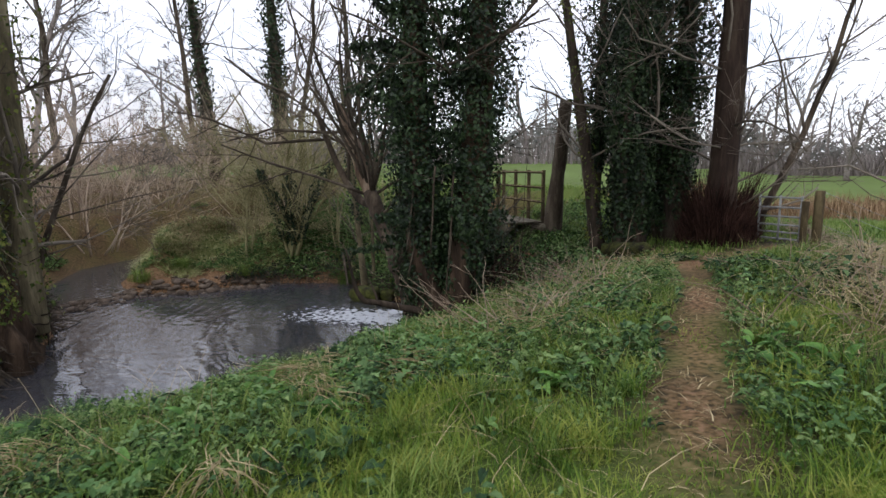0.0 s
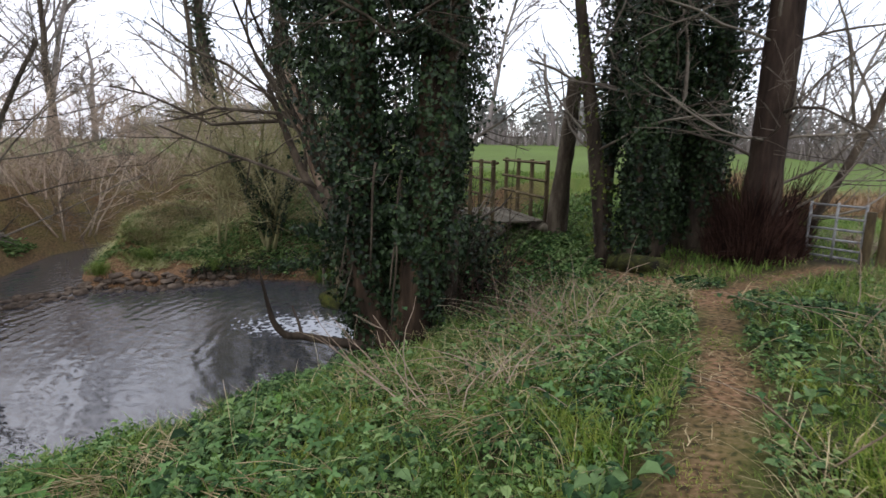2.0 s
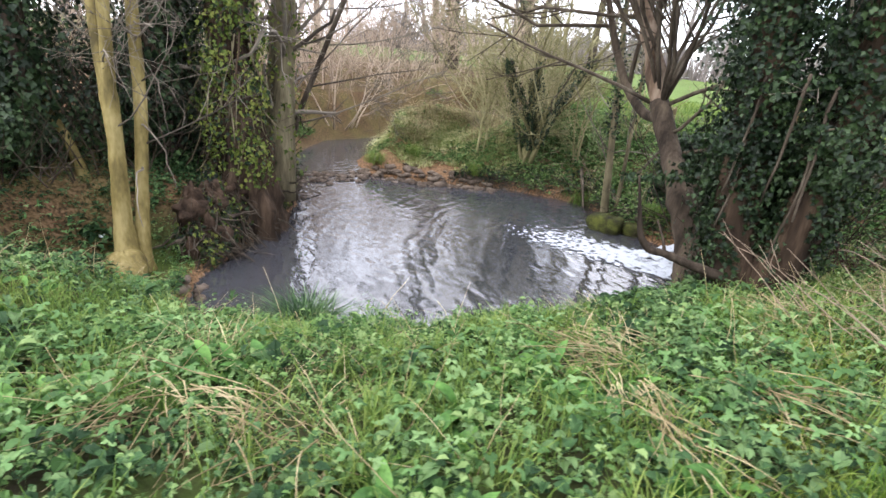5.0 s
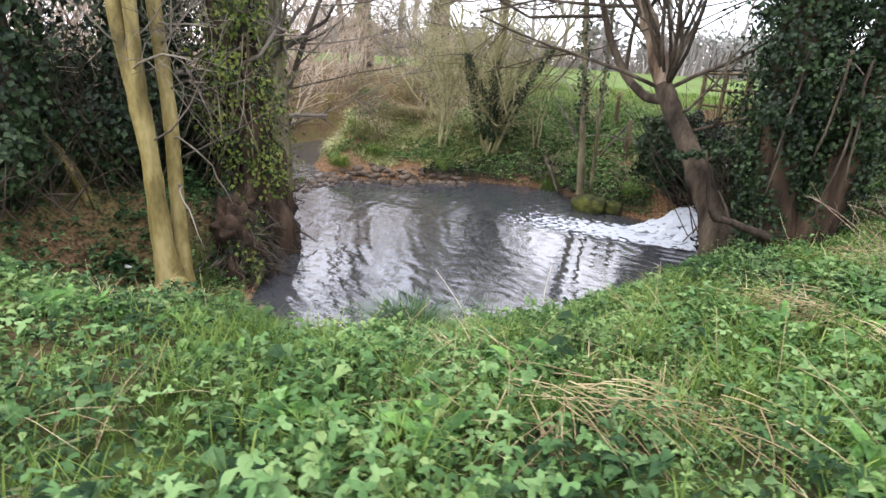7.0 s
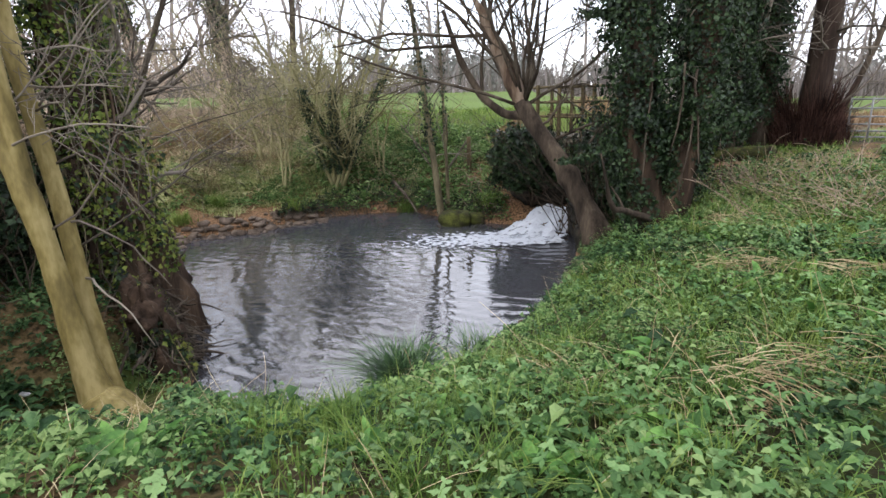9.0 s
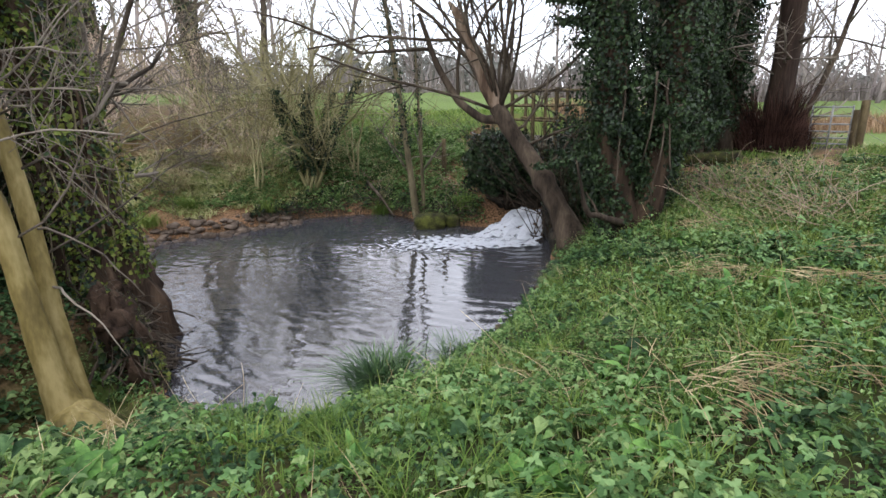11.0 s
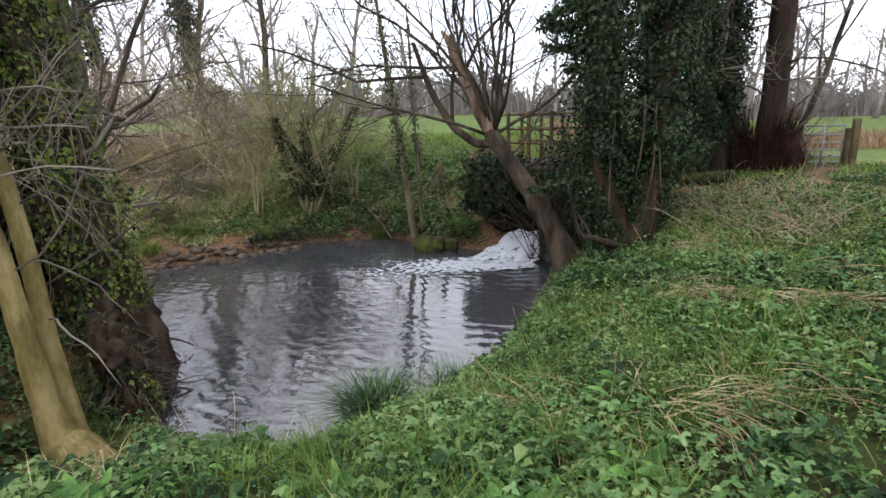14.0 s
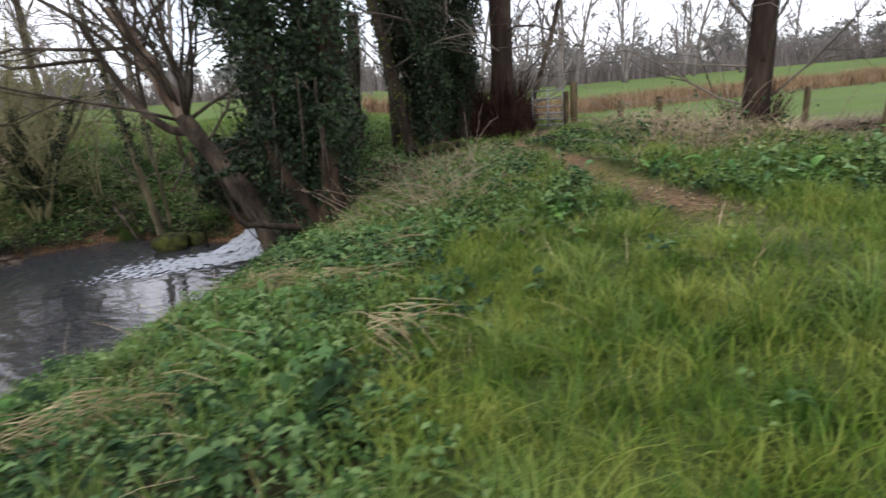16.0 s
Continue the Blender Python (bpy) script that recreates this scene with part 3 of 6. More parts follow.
# the leaning half-dead tree at the fall
rng = np.random.default_rng(11)
fx, fy = -0.15, 8.2
fork = thing("leaning_tree", (fx, fy, gz(fx, fy)), "leaning half-dead tree with stripped wood, hanging over the fall", "tree")
s, d_, tw = Soup(), Soup(), Soup()
ln, rr = stem(s, [(fx + 0.12, fy - 0.1, gz(fx, fy) - 0.25), (-0.35, 8.3, -0.9), (-0.75, 8.5, -0.15), (-1.25, 8.85, 0.55), (-1.5, 9.0, 0.95)], [0.36, 0.21, 0.165, 0.15, 0.14], 12, seed=3, rough=0.07)
stem(s, [(-1.35, 8.9, 0.75), (-1.75, 9.2, 0.72), (-2.2, 9.4, 1.05), (-2.6, 9.5, 1.7), (-2.9, 9.4, 2.6)], [0.09, 0.08, 0.07, 0.06, 0.04], 8, seed=4)
ln2, r2 = stem(d_, [(-1.45, 8.97, 0.85), (-1.7, 9.05, 1.45), (-1.95, 9.1, 2.0), (-2.2, 9.2, 2.55), (-2.35, 9.2, 2.75)], [0.15, 0.14, 0.12, 0.09, 0.03], 9, seed=5, rough=0.14)
side_limbs(tw, ln, rr, 3, 1.8, rng, LIMB, 0.5)
for w, le in (((-0.9, 0.2, 0.9), 3.2), ((-0.35, 0.1, 1.0), 3.6), ((-1.0, -0.5, 0.45), 3.4), ((0.25, 0.3, 1), 3.2), ((-0.1, -0.2, 1), 3.4), ((-0.7, 0.5, 0.9), 3.4), ((-1.0, -0.2, 0.25), 3.0), ((0.1, 0.4, 1), 3.4), ((0.5, 0.1, 0.9), 3.0), ((-0.4, -0.3, 1), 3.6), ((0.35, -0.2, 1), 3.2), ((0.6, 0.2, 0.8), 3.0), ((0.15, 0.1, 1), 3.8), ((-0.25, 0.4, 1), 3.8), ((0.45, -0.1, 1.1), 3.6), ((-0.6, -0.1, 1), 3.6), ((0.8, 0.2, 0.5), 2.4)):
    grow((tw, tw), ln2[rng.integers(4, 14)] if rng.random() < 0.5 else ln[-2], w, le, 0.034, 1, rng, LIMB)
grow((tw, tw), (-2.7, 9.5, 2.0), (-0.9, -0.3, 0.15), 3.2, 0.035, 1, rng, LIMB)
grow((tw, tw), (-2.2, 9.4, 1.05), (-0.3, 0.1, 1), 3.0, 0.04, 1, rng, LIMB)
part("trunk", s, M_BARKDARK, fork)
part("dead_limb", d_, M_DEADWOOD, fork, "stripped pale dead wood")
part("crown", tw, M_BARK, fork)

# twin-stemmed tree wrapped in ivy
rng = np.random.default_rng(21)
ix, iy = 0.55, 7.35
ivy = thing("ivy_tree", (ix, iy, gz(ix, iy)), "tall twin-stemmed tree thickly wrapped in dark ivy on the bank", "tree")
s, lv, tw = Soup(), Soup(), Soup()
z0 = gz(ix, iy) - 0.3
A, ra = stem(s, [(ix - 0.1, iy, z0), (ix - 0.35, iy + 0.05, 0.6), (ix - 0.45, iy + 0.1, 2.6), (ix - 0.4, iy + 0.2, 5.0), (ix - 0.5, iy + 0.2, 8.0)], [0.34, 0.24, 0.2, 0.16, 0.1], seed=6)
B, rb = stem(s, [(ix + 0.1, iy + 0.05, z0), (ix + 0.45, iy + 0.1, 0.7), (ix + 0.56, iy + 0.15, 2.6), (ix + 0.68, iy + 0.25, 5.0), (ix + 0.75, iy + 0.3, 8.0)], [0.3, 0.24, 0.2, 0.17, 0.1], seed=7)
bulge = lambda n: np.interp(np.linspace(0, 1, n), [0, 0.07, 0.14, 0.22, 0.32, 0.45, 0.6, 1], [0.4, 0.42, 0.48, 0.58, 0.64, 0.82, 0.76, 0.85])
clad(lv, A, bulge(len(A)), 25000, 0.056, rng)
clad(lv, A[1:8], np.full(7, 0.36), 3600, 0.056, rng)
clad(lv, B[1:8], np.full(7, 0.34), 3400, 0.056, rng)
clad(lv, B, bulge(len(B)) * 0.8, 18000, 0.056, rng)
for q in range(44):
    L = A if q % 3 else B
    st = L[rng.integers(4, len(L) - 3)]
    w = np.array([rng.normal(-0.5 if st[2] > 1.2 else 0.1, 1.0), rng.normal(), rng.uniform(-0.1, 0.5)])
    pts = wander(st, w, rng.uniform(0.6, 1.5), 5, 0.18, -0.04, rng)
    tube(tw, pts, np.linspace(0.03, 0.01, 5), 4)
    clad(lv, pts, np.linspace(0.24, 0.16, 5), 420, 0.055, rng)
for q in range(12):
    st = A[rng.integers(9, 17)]
    pts = wander(st, (-1.0, rng.normal(0.1, 0.5), rng.uniform(0.0, 0.6)), rng.uniform(0.8, 1.4), 5, 0.15, 0.0, rng)
    tube(tw, pts, np.linspace(0.03, 0.01, 5), 4)
    clad(lv, pts, np.linspace(0.3, 0.2, 5), 520, 0.055, rng)
side_limbs(tw, A, ra, 14, 2.6, rng, LIMB, 0.4, (-0.6, 0.3, 0.5), 0.11)
side_limbs(tw, B, rb, 15, 3.0, rng, LIMB, 0.4, (0.8, 0.1, 0.4), 0.12)
for q in range(9):
    a = rng.random() * 6.28
    pts = wander((ix + 0.35 * math.cos(a), iy + 0.35 * math.sin(a) - 0.1, rng.uniform(0.0, 1.6)), (0.05, -0.1, -1), 1.3, 7, 0.12, -0.05, rng)
    tube(tw, pts, np.linspace(0.018, 0.01, 7), 4)
part("trunk", s, M_ROOTBARK, ivy)
part("ivy_foliage", lv, M_IVY, ivy, "glossy dark ivy leaves, self-shadow in their colour", False)
part("crown", tw, M_BARK, ivy)
# the low limb that dips to the water
s = Soup()
lo = thing("sagging_limb", (0.6, 7.35, -0.95), "dark dead limb sagging from the bank into the water", "branch")
stem(s, [(0.6, 7.35, -0.85), (0.27, 7.0, -0.7), (0.05, 6.75, -0.6), (-0.13, 6.54, -0.5), (-0.27, 6.42, -0.48), (-0.36, 6.35, -0.32), (-0.41, 6.33, -0.08), (-0.5, 6.33, 0.3)], [0.08, 0.06, 0.05, 0.042, 0.042, 0.034, 0.022, 0.01], 9, seed=9)
stem(s, [(-0.13, 6.54, -0.48), (-0.18, 6.56, -0.36), (-0.3, 6.6, -0.18)], [0.022, 0.016, 0.008], 6, seed=10)
part("limb", s, M_BARKDARK, lo)

# big red-barked tree at the gate, brush of shoots round its foot
rng = np.random.default_rng(31)


def brush_tree(name, x, y, r, seed, label, shoots, shoot_h, spreadr):
    rng = np.random.default_rng(seed)
    z = gz(x, y)
    t = thing(name, (x, y, z), label, "tree")
    a, b, c = Soup(), Soup(), Soup()
    lt, rt = stem(a, [(x, y, z - 0.1), (x + 0.02, y, z + 0.5), (x + 0.05, y, z + 2.2), (x + 0.1, y + 0.1, z + 5), (x + 0.05, y + 0.1, z + 8), (x, y, z + 11)], [r * 1.35, r * 1.12, r, r * 0.9, r * 0.7, r * 0.4], 14, seed=seed)
    side_limbs(b, lt, rt, 26, 2.6, rng, LIMB, 0.18, None, 0.1)
    for _ in range(shoots):
        an, q = rng.random() * 6.28, r * rng.uniform(0.8, 1.0) + spreadr * rng.random() ** 1.5
        st = (x + q * 0.8 * math.cos(an), y + q * 0.8 * math.sin(an), z)
        pts = wander(st, (math.cos(an) * 0.35, math.sin(an) * 0.35, 1), shoot_h * rng.uniform(0.45, 1.25) * (1.25 - 0.95 * (q - r * 0.8) / (spreadr + 0.2 * r)) * (0.8 + 0.25 * math.sin(an * 3 + seed)), 5, 0.09, 0.02, rng)
        tube(c, pts, np.linspace(0.009, 0.003, 5), 3)
        if rng.random() < 0.5:
            p2_ = wander(pts[2], rng.normal(0, 0.5, 3) + (0, 0, 0.7), 0.4, 3, 0.1, 0.05, rng)
            tube(c, p2_, np.linspace(0.005, 0.002, 3), 3)
    part("trunk", a, M_BARKRED, t)
    part("crown", b, M_TWIG, t)
    tagged(part("shoot_brush", c, M_TWIGRED, t, "dense dark red brush of basal shoots"), kind="stuff")
    return t


brush_tree("gate_tree", 4.85, 11.9, 0.26, 32, "thick red-brown trunk with a brush of shoots at its foot", 2400, 1.2, 0.66)
brush_tree("field_tree", 7.3, 6.6, 0.17, 33, "upright brown trunk in the hedge line with suckers", 260, 0.9, 0.5)
# long upswept limb of the gate tree's neighbour
bare_tree("hedge_tree", (5.5, 12.4), (0.5, 0.2, 1.0), 5.5, 0.075, 34, "slim dark tree leaning out over the gate", M_BARKDARK, M_TWIG, p={"levels": 4, "kids": (7, 5, 4, 3)})

# dark ivied trees between the bridge and the gate


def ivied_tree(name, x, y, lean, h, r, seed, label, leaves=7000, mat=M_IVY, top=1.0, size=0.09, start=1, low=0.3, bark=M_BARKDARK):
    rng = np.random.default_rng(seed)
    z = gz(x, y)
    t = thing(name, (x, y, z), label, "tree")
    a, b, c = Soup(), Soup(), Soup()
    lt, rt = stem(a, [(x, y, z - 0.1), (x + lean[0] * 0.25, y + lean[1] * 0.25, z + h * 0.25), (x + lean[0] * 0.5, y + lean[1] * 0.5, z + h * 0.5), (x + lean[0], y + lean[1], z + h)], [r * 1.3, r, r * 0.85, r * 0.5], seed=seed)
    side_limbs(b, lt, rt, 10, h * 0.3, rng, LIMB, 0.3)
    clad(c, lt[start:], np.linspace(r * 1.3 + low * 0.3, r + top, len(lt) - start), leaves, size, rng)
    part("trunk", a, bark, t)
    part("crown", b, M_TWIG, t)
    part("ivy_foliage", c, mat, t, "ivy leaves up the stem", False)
    return t


ivied_tree("dark_tree", 0.5, 9.2, (0.2, 0.3), 7.5, 0.13, 46, "dark ivied tree behind the twin-stemmed one", 6500, top=0.6, size=0.06, start=5)
ivied_tree("dark_tree", 3.25, 11.9, (-0.1, 0.2), 8, 0.22, 41, "dark ivied tree beside the gate tree", 13000, top=0.7, size=0.07)
ivied_tree("dark_tree", 4.05, 12.4, (0.15, 0.2), 8.5, 0.2, 42, "dark ivied tree beside the gate tree", 13000, top=0.75, size=0.07)
ivied_tree("dark_tree", 2.9, 13.4, (-0.1, 0.2), 8.0, 0.15, 45, "dark ivied tree beside the gate tree", 5000, top=0.6)
ivied_tree("dark_tree", 2.95, 11.2, (0.25, 0.3), 7.0, 0.1, 47, "thin dark ivied tree beside the gate tree", 6000, top=0.55, size=0.07, low=0.8)
ivied_tree("dark_tree", 2.35, 12.7, (0.1, 0.2), 8.0, 0.12, 49, "thin dark ivied tree behind the mossy one", 6500, top=0.75, size=0.07, start=4)
ivied_tree("dark_tree", 3.7, 12.9, (-0.2, 0.2), 8.0, 0.16, 48, "thin dark ivied tree beside the gate tree", 7000, top=0.7, size=0.07, low=1.0)
ivied_tree("mossy_leaning_tree", 2.6, 11.4, (-1.1, 0.5), 6.5, 0.13, 43, "slim mossy tree leaning toward the footbridge", 900, M_IVYPALE, 0.12, 0.06)
s = Soup()
cut = thing("topped_trunk", (1.35, 13.3, gz(1.35, 13.3)), "short leaning trunk sawn off at the top", "tree")
stem(s, [(1.3, 13.35, gz(1.35, 13.3) - 0.1), (1.38, 13.3, 0.8), (1.52, 13.15, 1.9), (1.62, 13.0, 2.95)], [0.25, 0.18, 0.16, 0.14], seed=44, rough=0.08)
part("trunk", s, M_BARK, cut)
s = Soup()
stem(s, [(2.75, 11.2, gz(2.75, 11.2) + 0.12), (3.1, 10.85, gz(3.1, 10.85) + 0.14), (3.5, 10.4, gz(3.5, 10.4) + 0.12)], [0.17, 0.15, 0.13], seed=45, rough=0.1)
lg = thing("fallen_log", (3.1, 10.8, gz(3.1, 10.8)), "short mossy log lying beside the path", "log")
part("log", s, M_MOSSROCK, lg)

# pale three-stemmed tree at the water's edge
rng = np.random.default_rng(51)
px, py = -5.46, 3.0
pale = thing("pale_tree", (px, py, gz(px, py)), "smooth olive-barked tree with three stems and a flared foot", "tree")
s, b = Soup(), Soup()
pz = gz(px, py) - 0.12
L1, R1 = stem(s, [(px + 0.12, py - 0.1, pz - 0.2), (px, py, pz + 0.12), (px - 0.12, py, pz + 0.7), (px - 0.25, py + 0.05, pz + 1.7), (px - 0.32, py + 0.05, pz + 2.2), (px - 0.62, py + 0.05, pz + 3.3), (px - 0.8, py + 0.1, pz + 4.6), (px - 0.95, py + 0.1, pz + 7)], [0.34, 0.2, 0.115, 0.095, 0.1, 0.08, 0.07, 0.05], 12, seed=52)
L2, R2 = stem(s, [(px - 0.32, py + 0.05, pz + 2.1), (px - 0.4, py + 0.1, pz + 3.2), (px - 0.5, py + 0.15, pz + 4.6), (px - 0.6, py + 0.2, pz + 7)], [0.08, 0.07, 0.06, 0.04], 10, seed=53)
L3, R3 = stem(s, [(px + 0.02, py + 0.14, pz - 0.1), (px - 0.04, py + 0.17, pz + 0.3), (px - 0.18, py + 0.26, pz + 0.9), (px - 0.38, py + 0.42, pz + 2.2), (px - 0.56, py + 0.46, pz + 3.4), (px - 0.62, py + 0.5, pz + 4.8), (px - 0.65, py + 0.5, pz + 7)], [0.22, 0.11, 0.085, 0.08, 0.075, 0.065, 0.04], 12, seed=54)
side_limbs(b, L1, R1, 6, 1.5, rng, LIMB, 0.35, (0.7, -0.3, 0), 0.1)
side_limbs(b, L3, R3, 9, 1.6, rng, LIMB, 0.3, (0.9, 0.1, 0), 0.1)
for q in range(3):
    pts = wander(L3[12 + 2 * q], (1, -0.2 + 0.3 * q, 0.3), 1.2, 8, 0.25, -0.28, rng)
    tube(b, pts, np.linspace(0.014, 0.005, 8), 5)
part("trunk", s, M_BARKPALE, pale)
fl = Soup()
blob(fl, (px + 0.14, py - 0.1, pz + 0.24), (0.3, 0.24, 0.22), rng, 0.12, 22, 13)
blob(fl, (px + 0.34, py - 0.1, pz + 0.16), (0.2, 0.18, 0.17), rng, 0.1, 18, 11)
part("root_flare", fl, M_BARKPALE, pale, "swollen flared foot")
part("crown", b, M_TWIG, pale)

# ivied trees on the eroded bank behind it
def fluted_tree():
    """Old broad trunk standing at the water, its foot spreading into fluted roots."""
    rng = np.random.default_rng(61)
    x, y = -6.62, 5.1
    t = thing("bank_tree", (x, y, -1.7), "old dark trunk with fluted brown roots and yellow-green ivy", "tree")
    zs = np.array([-2.0, -1.8, -1.6, -1.35, -1.1, -0.8, -0.45, 0.0, 0.5, 1.1, 1.9, 3.0, 4.6, 6.6])
    rs = np.array([0.66, 0.64, 0.62, 0.57, 0.52, 0.47, 0.44, 0.4, 0.37, 0.34, 0.31, 0.27, 0.22, 0.14])
    fine = np.linspace(-2.0, 6.6, 70)
    r = np.interp(fine, zs, rs)
    k = 64
    th = np.arange(k) * 2 * np.pi / k
    T, Z = np.meshgrid(th, fine)
    deep = np.interp(Z, [-2, -1, 0, 2], [0.3, 0.24, 0.14, 0.08])
    flute = deep * (np.cos(7 * T + 0.9 * Z) * 0.6 + np.cos(12 * T - 1.3 * Z + 1) * 0.35 + 0.3 * np.cos(23 * T + 2.2 * Z)) + 0.09 * np.sin(9 * Z + 3 * T) * np.sin(5 * T) + 0.06 * np.sin(17 * Z - 9 * T) * np.sin(4 * Z + 14 * T)
    R = r[:, None] * (1 + flute) + rng.normal(0, 0.012, T.shape)
    cx = x - 0.5 * ease(Z, -1.5, 6) - 0.1 * np.sin(Z * 0.9)
    cy = y + 0.25 * ease(Z, -1, 6)
    s = Soup()
    a, b = np.meshgrid(np.arange(len(fine) - 1), np.arange(k), indexing="ij")
    s.add(np.stack([cx + R * np.cos(T), cy + R * np.sin(T), Z], -1).reshape(-1, 3), np.stack([a * k + b, a * k + (b + 1) % k, (a + 1) * k + (b + 1) % k, (a + 1) * k + b], -1).reshape(-1, 4))
    part("trunk", s, M_ROOTBARK, t)
    for q in range(70):
        s = Soup()
        an, z0 = rng.uniform(-2.6, 0.9), rng.uniform(-1.3, 1.4)
        rr = float(np.interp(z0, zs, rs)) * 1.06
        pts = wander((x - 0.1 + rr * math.cos(an), y + rr * math.sin(an), z0), (0.25 * math.cos(an), 0.25 * math.sin(an), -1), rng.uniform(0.5, 1.3), 8, 0.14, 0.0, rng)
        pts[:, 2] = np.maximum(pts[:, 2], WATER_Z - 0.05)
        tube(s, pts, np.linspace(0.013, 0.006, 8) * rng.uniform(0.5, 1.6), 5)
        part("root", s, M_BARKBANK if q % 3 else M_ROOTBARK, t)
    b = Soup()
    line = np.stack([np.interp(np.linspace(0.5, 6.6, 20), fine, cx[:, 0]), np.interp(np.linspace(0.5, 6.6, 20), fine, cy[:, 0]), np.linspace(0.5, 6.6, 20)], 1)
    side_limbs(b, line, np.interp(line[:, 2], zs, rs), 7, 1.7, rng, LIMB, 0.1, (0.5, -0.1, 0.3), 0.07)
    part("crown", b, M_BARK, t)
    for mat, count, label, lo, hi, a0, a1 in ((M_IVYPALE, 5200, "yellow-green ivy leaves", -1.0, 4.5, -1.9, 0.7), (M_IVY, 3600, "dark ivy leaves", -0.6, 5.5, -3.4, 1.4)):
        n = count
        zz, an = rng.uniform(lo, hi, n), rng.uniform(a0, a1, n)
        tuft = 0.5 + 0.5 * np.sin(an * 4 + zz * 2.6) * np.sin(zz * 3.7 - an * 2)
        keep = rng.random(n) < 0.15 + 0.85 * tuft
        zz, an, tuft = zz[keep], an[keep], tuft[keep]
        rr = np.interp(zz, zs, rs) * 1.05 + (0.06 + 0.34 * tuft) * rng.random(len(zz)) * (0.5 + 0.5 * ease(zz, -1, 0.5))
        px_, py_ = np.interp(zz, fine, cx[:, 0]), np.interp(zz, fine, cy[:, 0])
        out = np.stack([np.cos(an), np.sin(an), 0.2 + 0 * an], 1)
        lv = Soup()
        leaf_cloud(lv, np.stack([px_ + rr * np.cos(an), py_ + rr * np.sin(an), zz], 1), out, 0.062, rng)
        part("ivy_foliage", lv, mat, t, label, False)


fluted_tree()
ivied_tree("bank_tree", -7.15, 6.15, (-0.5, 0.5), 6.0, 0.27, 62, "grey bank trunk with exposed roots over the pool", 1300, M_IVYPALE, 0.5, 0.07, bark=M_BARKBANK)
ivied_tree("bank_tree", -7.6, 4.4, (-0.4, -0.2), 7, 0.2, 63, "ivied tree in the bank thicket", 7000, M_IVY, 0.9, 0.085, low=1.2)
ivied_tree("bank_tree", -8.8, 5.2, (-0.2, 0.1), 7, 0.2, 64, "ivied tree in the bank thicket", 7000, M_IVY, 1.0, 0.085, low=1.4)
ivied_tree("bank_tree", -7.4, 2.6, (-0.3, -0.2), 6.5, 0.13, 65, "ivied tree in the bank thicket", 6000, M_IVY, 1.0, 0.085, low=1.2)
bare_tree("leaning_sapling", (-6.9, 3.0), (-0.55, -0.1, 1.0), 4.5, 0.07, 66, "slim sapling leaning out of the thicket", M_BARKPALE, M_TWIGOLIVE)
bare_tree("overhanging_tree", (-8.2, 6.9), (0.15, 0.2, 1.0), 5.2, 0.07, 67, "bare tree spreading dark branches over the pool", M_BARK, M_TWIG, p={"kids": (11, 6, 5, 4), "first": 0.2, "spread": 0.95, "ratio": 0.6, "slim": 0.33})


def root_mass():
    rng = np.random.default_rng(71)
    t = thing("root_bank", (-6.3, 4.9, -1.5), "undercut brown earth bank matted with roots", "bank", kind="structure")
    s = Soup()
    n = 9000
    u = rng.random(n)
    line = np.array([(-5.15, 3.85), (-5.8, 4.6), (-6.5, 5.6), (-7.5, 6.65), (-8.6, 7.4)])
    k = np.arange(5)
    cx, cy = np.interp(u * 4, k, line[:, 0]), np.interp(u * 4, k, line[:, 1])
    off = rng.uniform(-0.1, 0.55, n)
    x, y = cx - off * 0.85, cy - off * 0.4
    z = height(x, y) + rng.uniform(0, 0.55, n) * (0.4 + 0.6 * np.abs(lumps(x, y, 2)))
    for i in range(620):
        pts = wander((x[i], y[i], z[i]), (rng.normal(0.2, 0.7), rng.normal(0, 0.8), -0.8), rng.uniform(0.25, 0.9), 6, 0.35, -0.05, rng)
        pts[:, 2] = np.maximum(pts[:, 2], WATER_Z - 0.1)
        tube(s, pts, np.linspace(0.012, 0.004, 6) * rng.uniform(0.6, 2.6), 4, cap=False)
    part("root_mat", s, M_BARK, t)
    lv = Soup()
    leaf_cloud(lv, np.stack([x, y, z + 0.1], 1)[1500:3400], np.tile([0.5, -0.3, 0.4], (1900, 1)), 0.06, rng)
    part("ivy_foliage", lv, M_IVYPALE, t, "yellow-green ivy over the bank", False)
    lv = Soup()
    leaf_cloud(lv, np.stack([x, y, z + 0.05], 1)[5000:8500], np.tile([0.5, -0.3, 0.4], (3500, 1)), 0.065, rng)
    part("ivy_foliage", lv, M_IVY, t, "dark ivy over the bank", False)
    dead = Soup()
    for i in range(4000, 4350):
        pts = wander((x[i], y[i], z[i] + 0.3), (rng.normal(0.2, 0.6), rng.normal(-0.1, 0.6), -0.6), rng.uniform(0.3, 0.9), 5, 0.2, -0.15, rng)
        pts[:, 2] = np.maximum(pts[:, 2], WATER_Z)
        tube(dead, pts, np.linspace(0.005, 0.002, 5), 3, cap=False)
    tagged(part("hanging_stems", dead, M_BARK, t, "dead brown stems hanging over the bank"), kind="stuff")
    e = Soup()
    for q in range(80):
        uu = (q + rng.random()) / 80 * 4
        blob(e, (np.interp(uu, k, line[:, 0]) - 0.3 + rng.normal(0, 0.06), np.interp(uu, k, line[:, 1]) - 0.1, rng.uniform(-1.8, -1.0)), (rng.uniform(0.1, 0.22), rng.uniform(0.1, 0.22), rng.uniform(0.1, 0.24)), rng, 0.55, 18, 13)
    part("earth", e, M_EARTH, t)


root_mass()


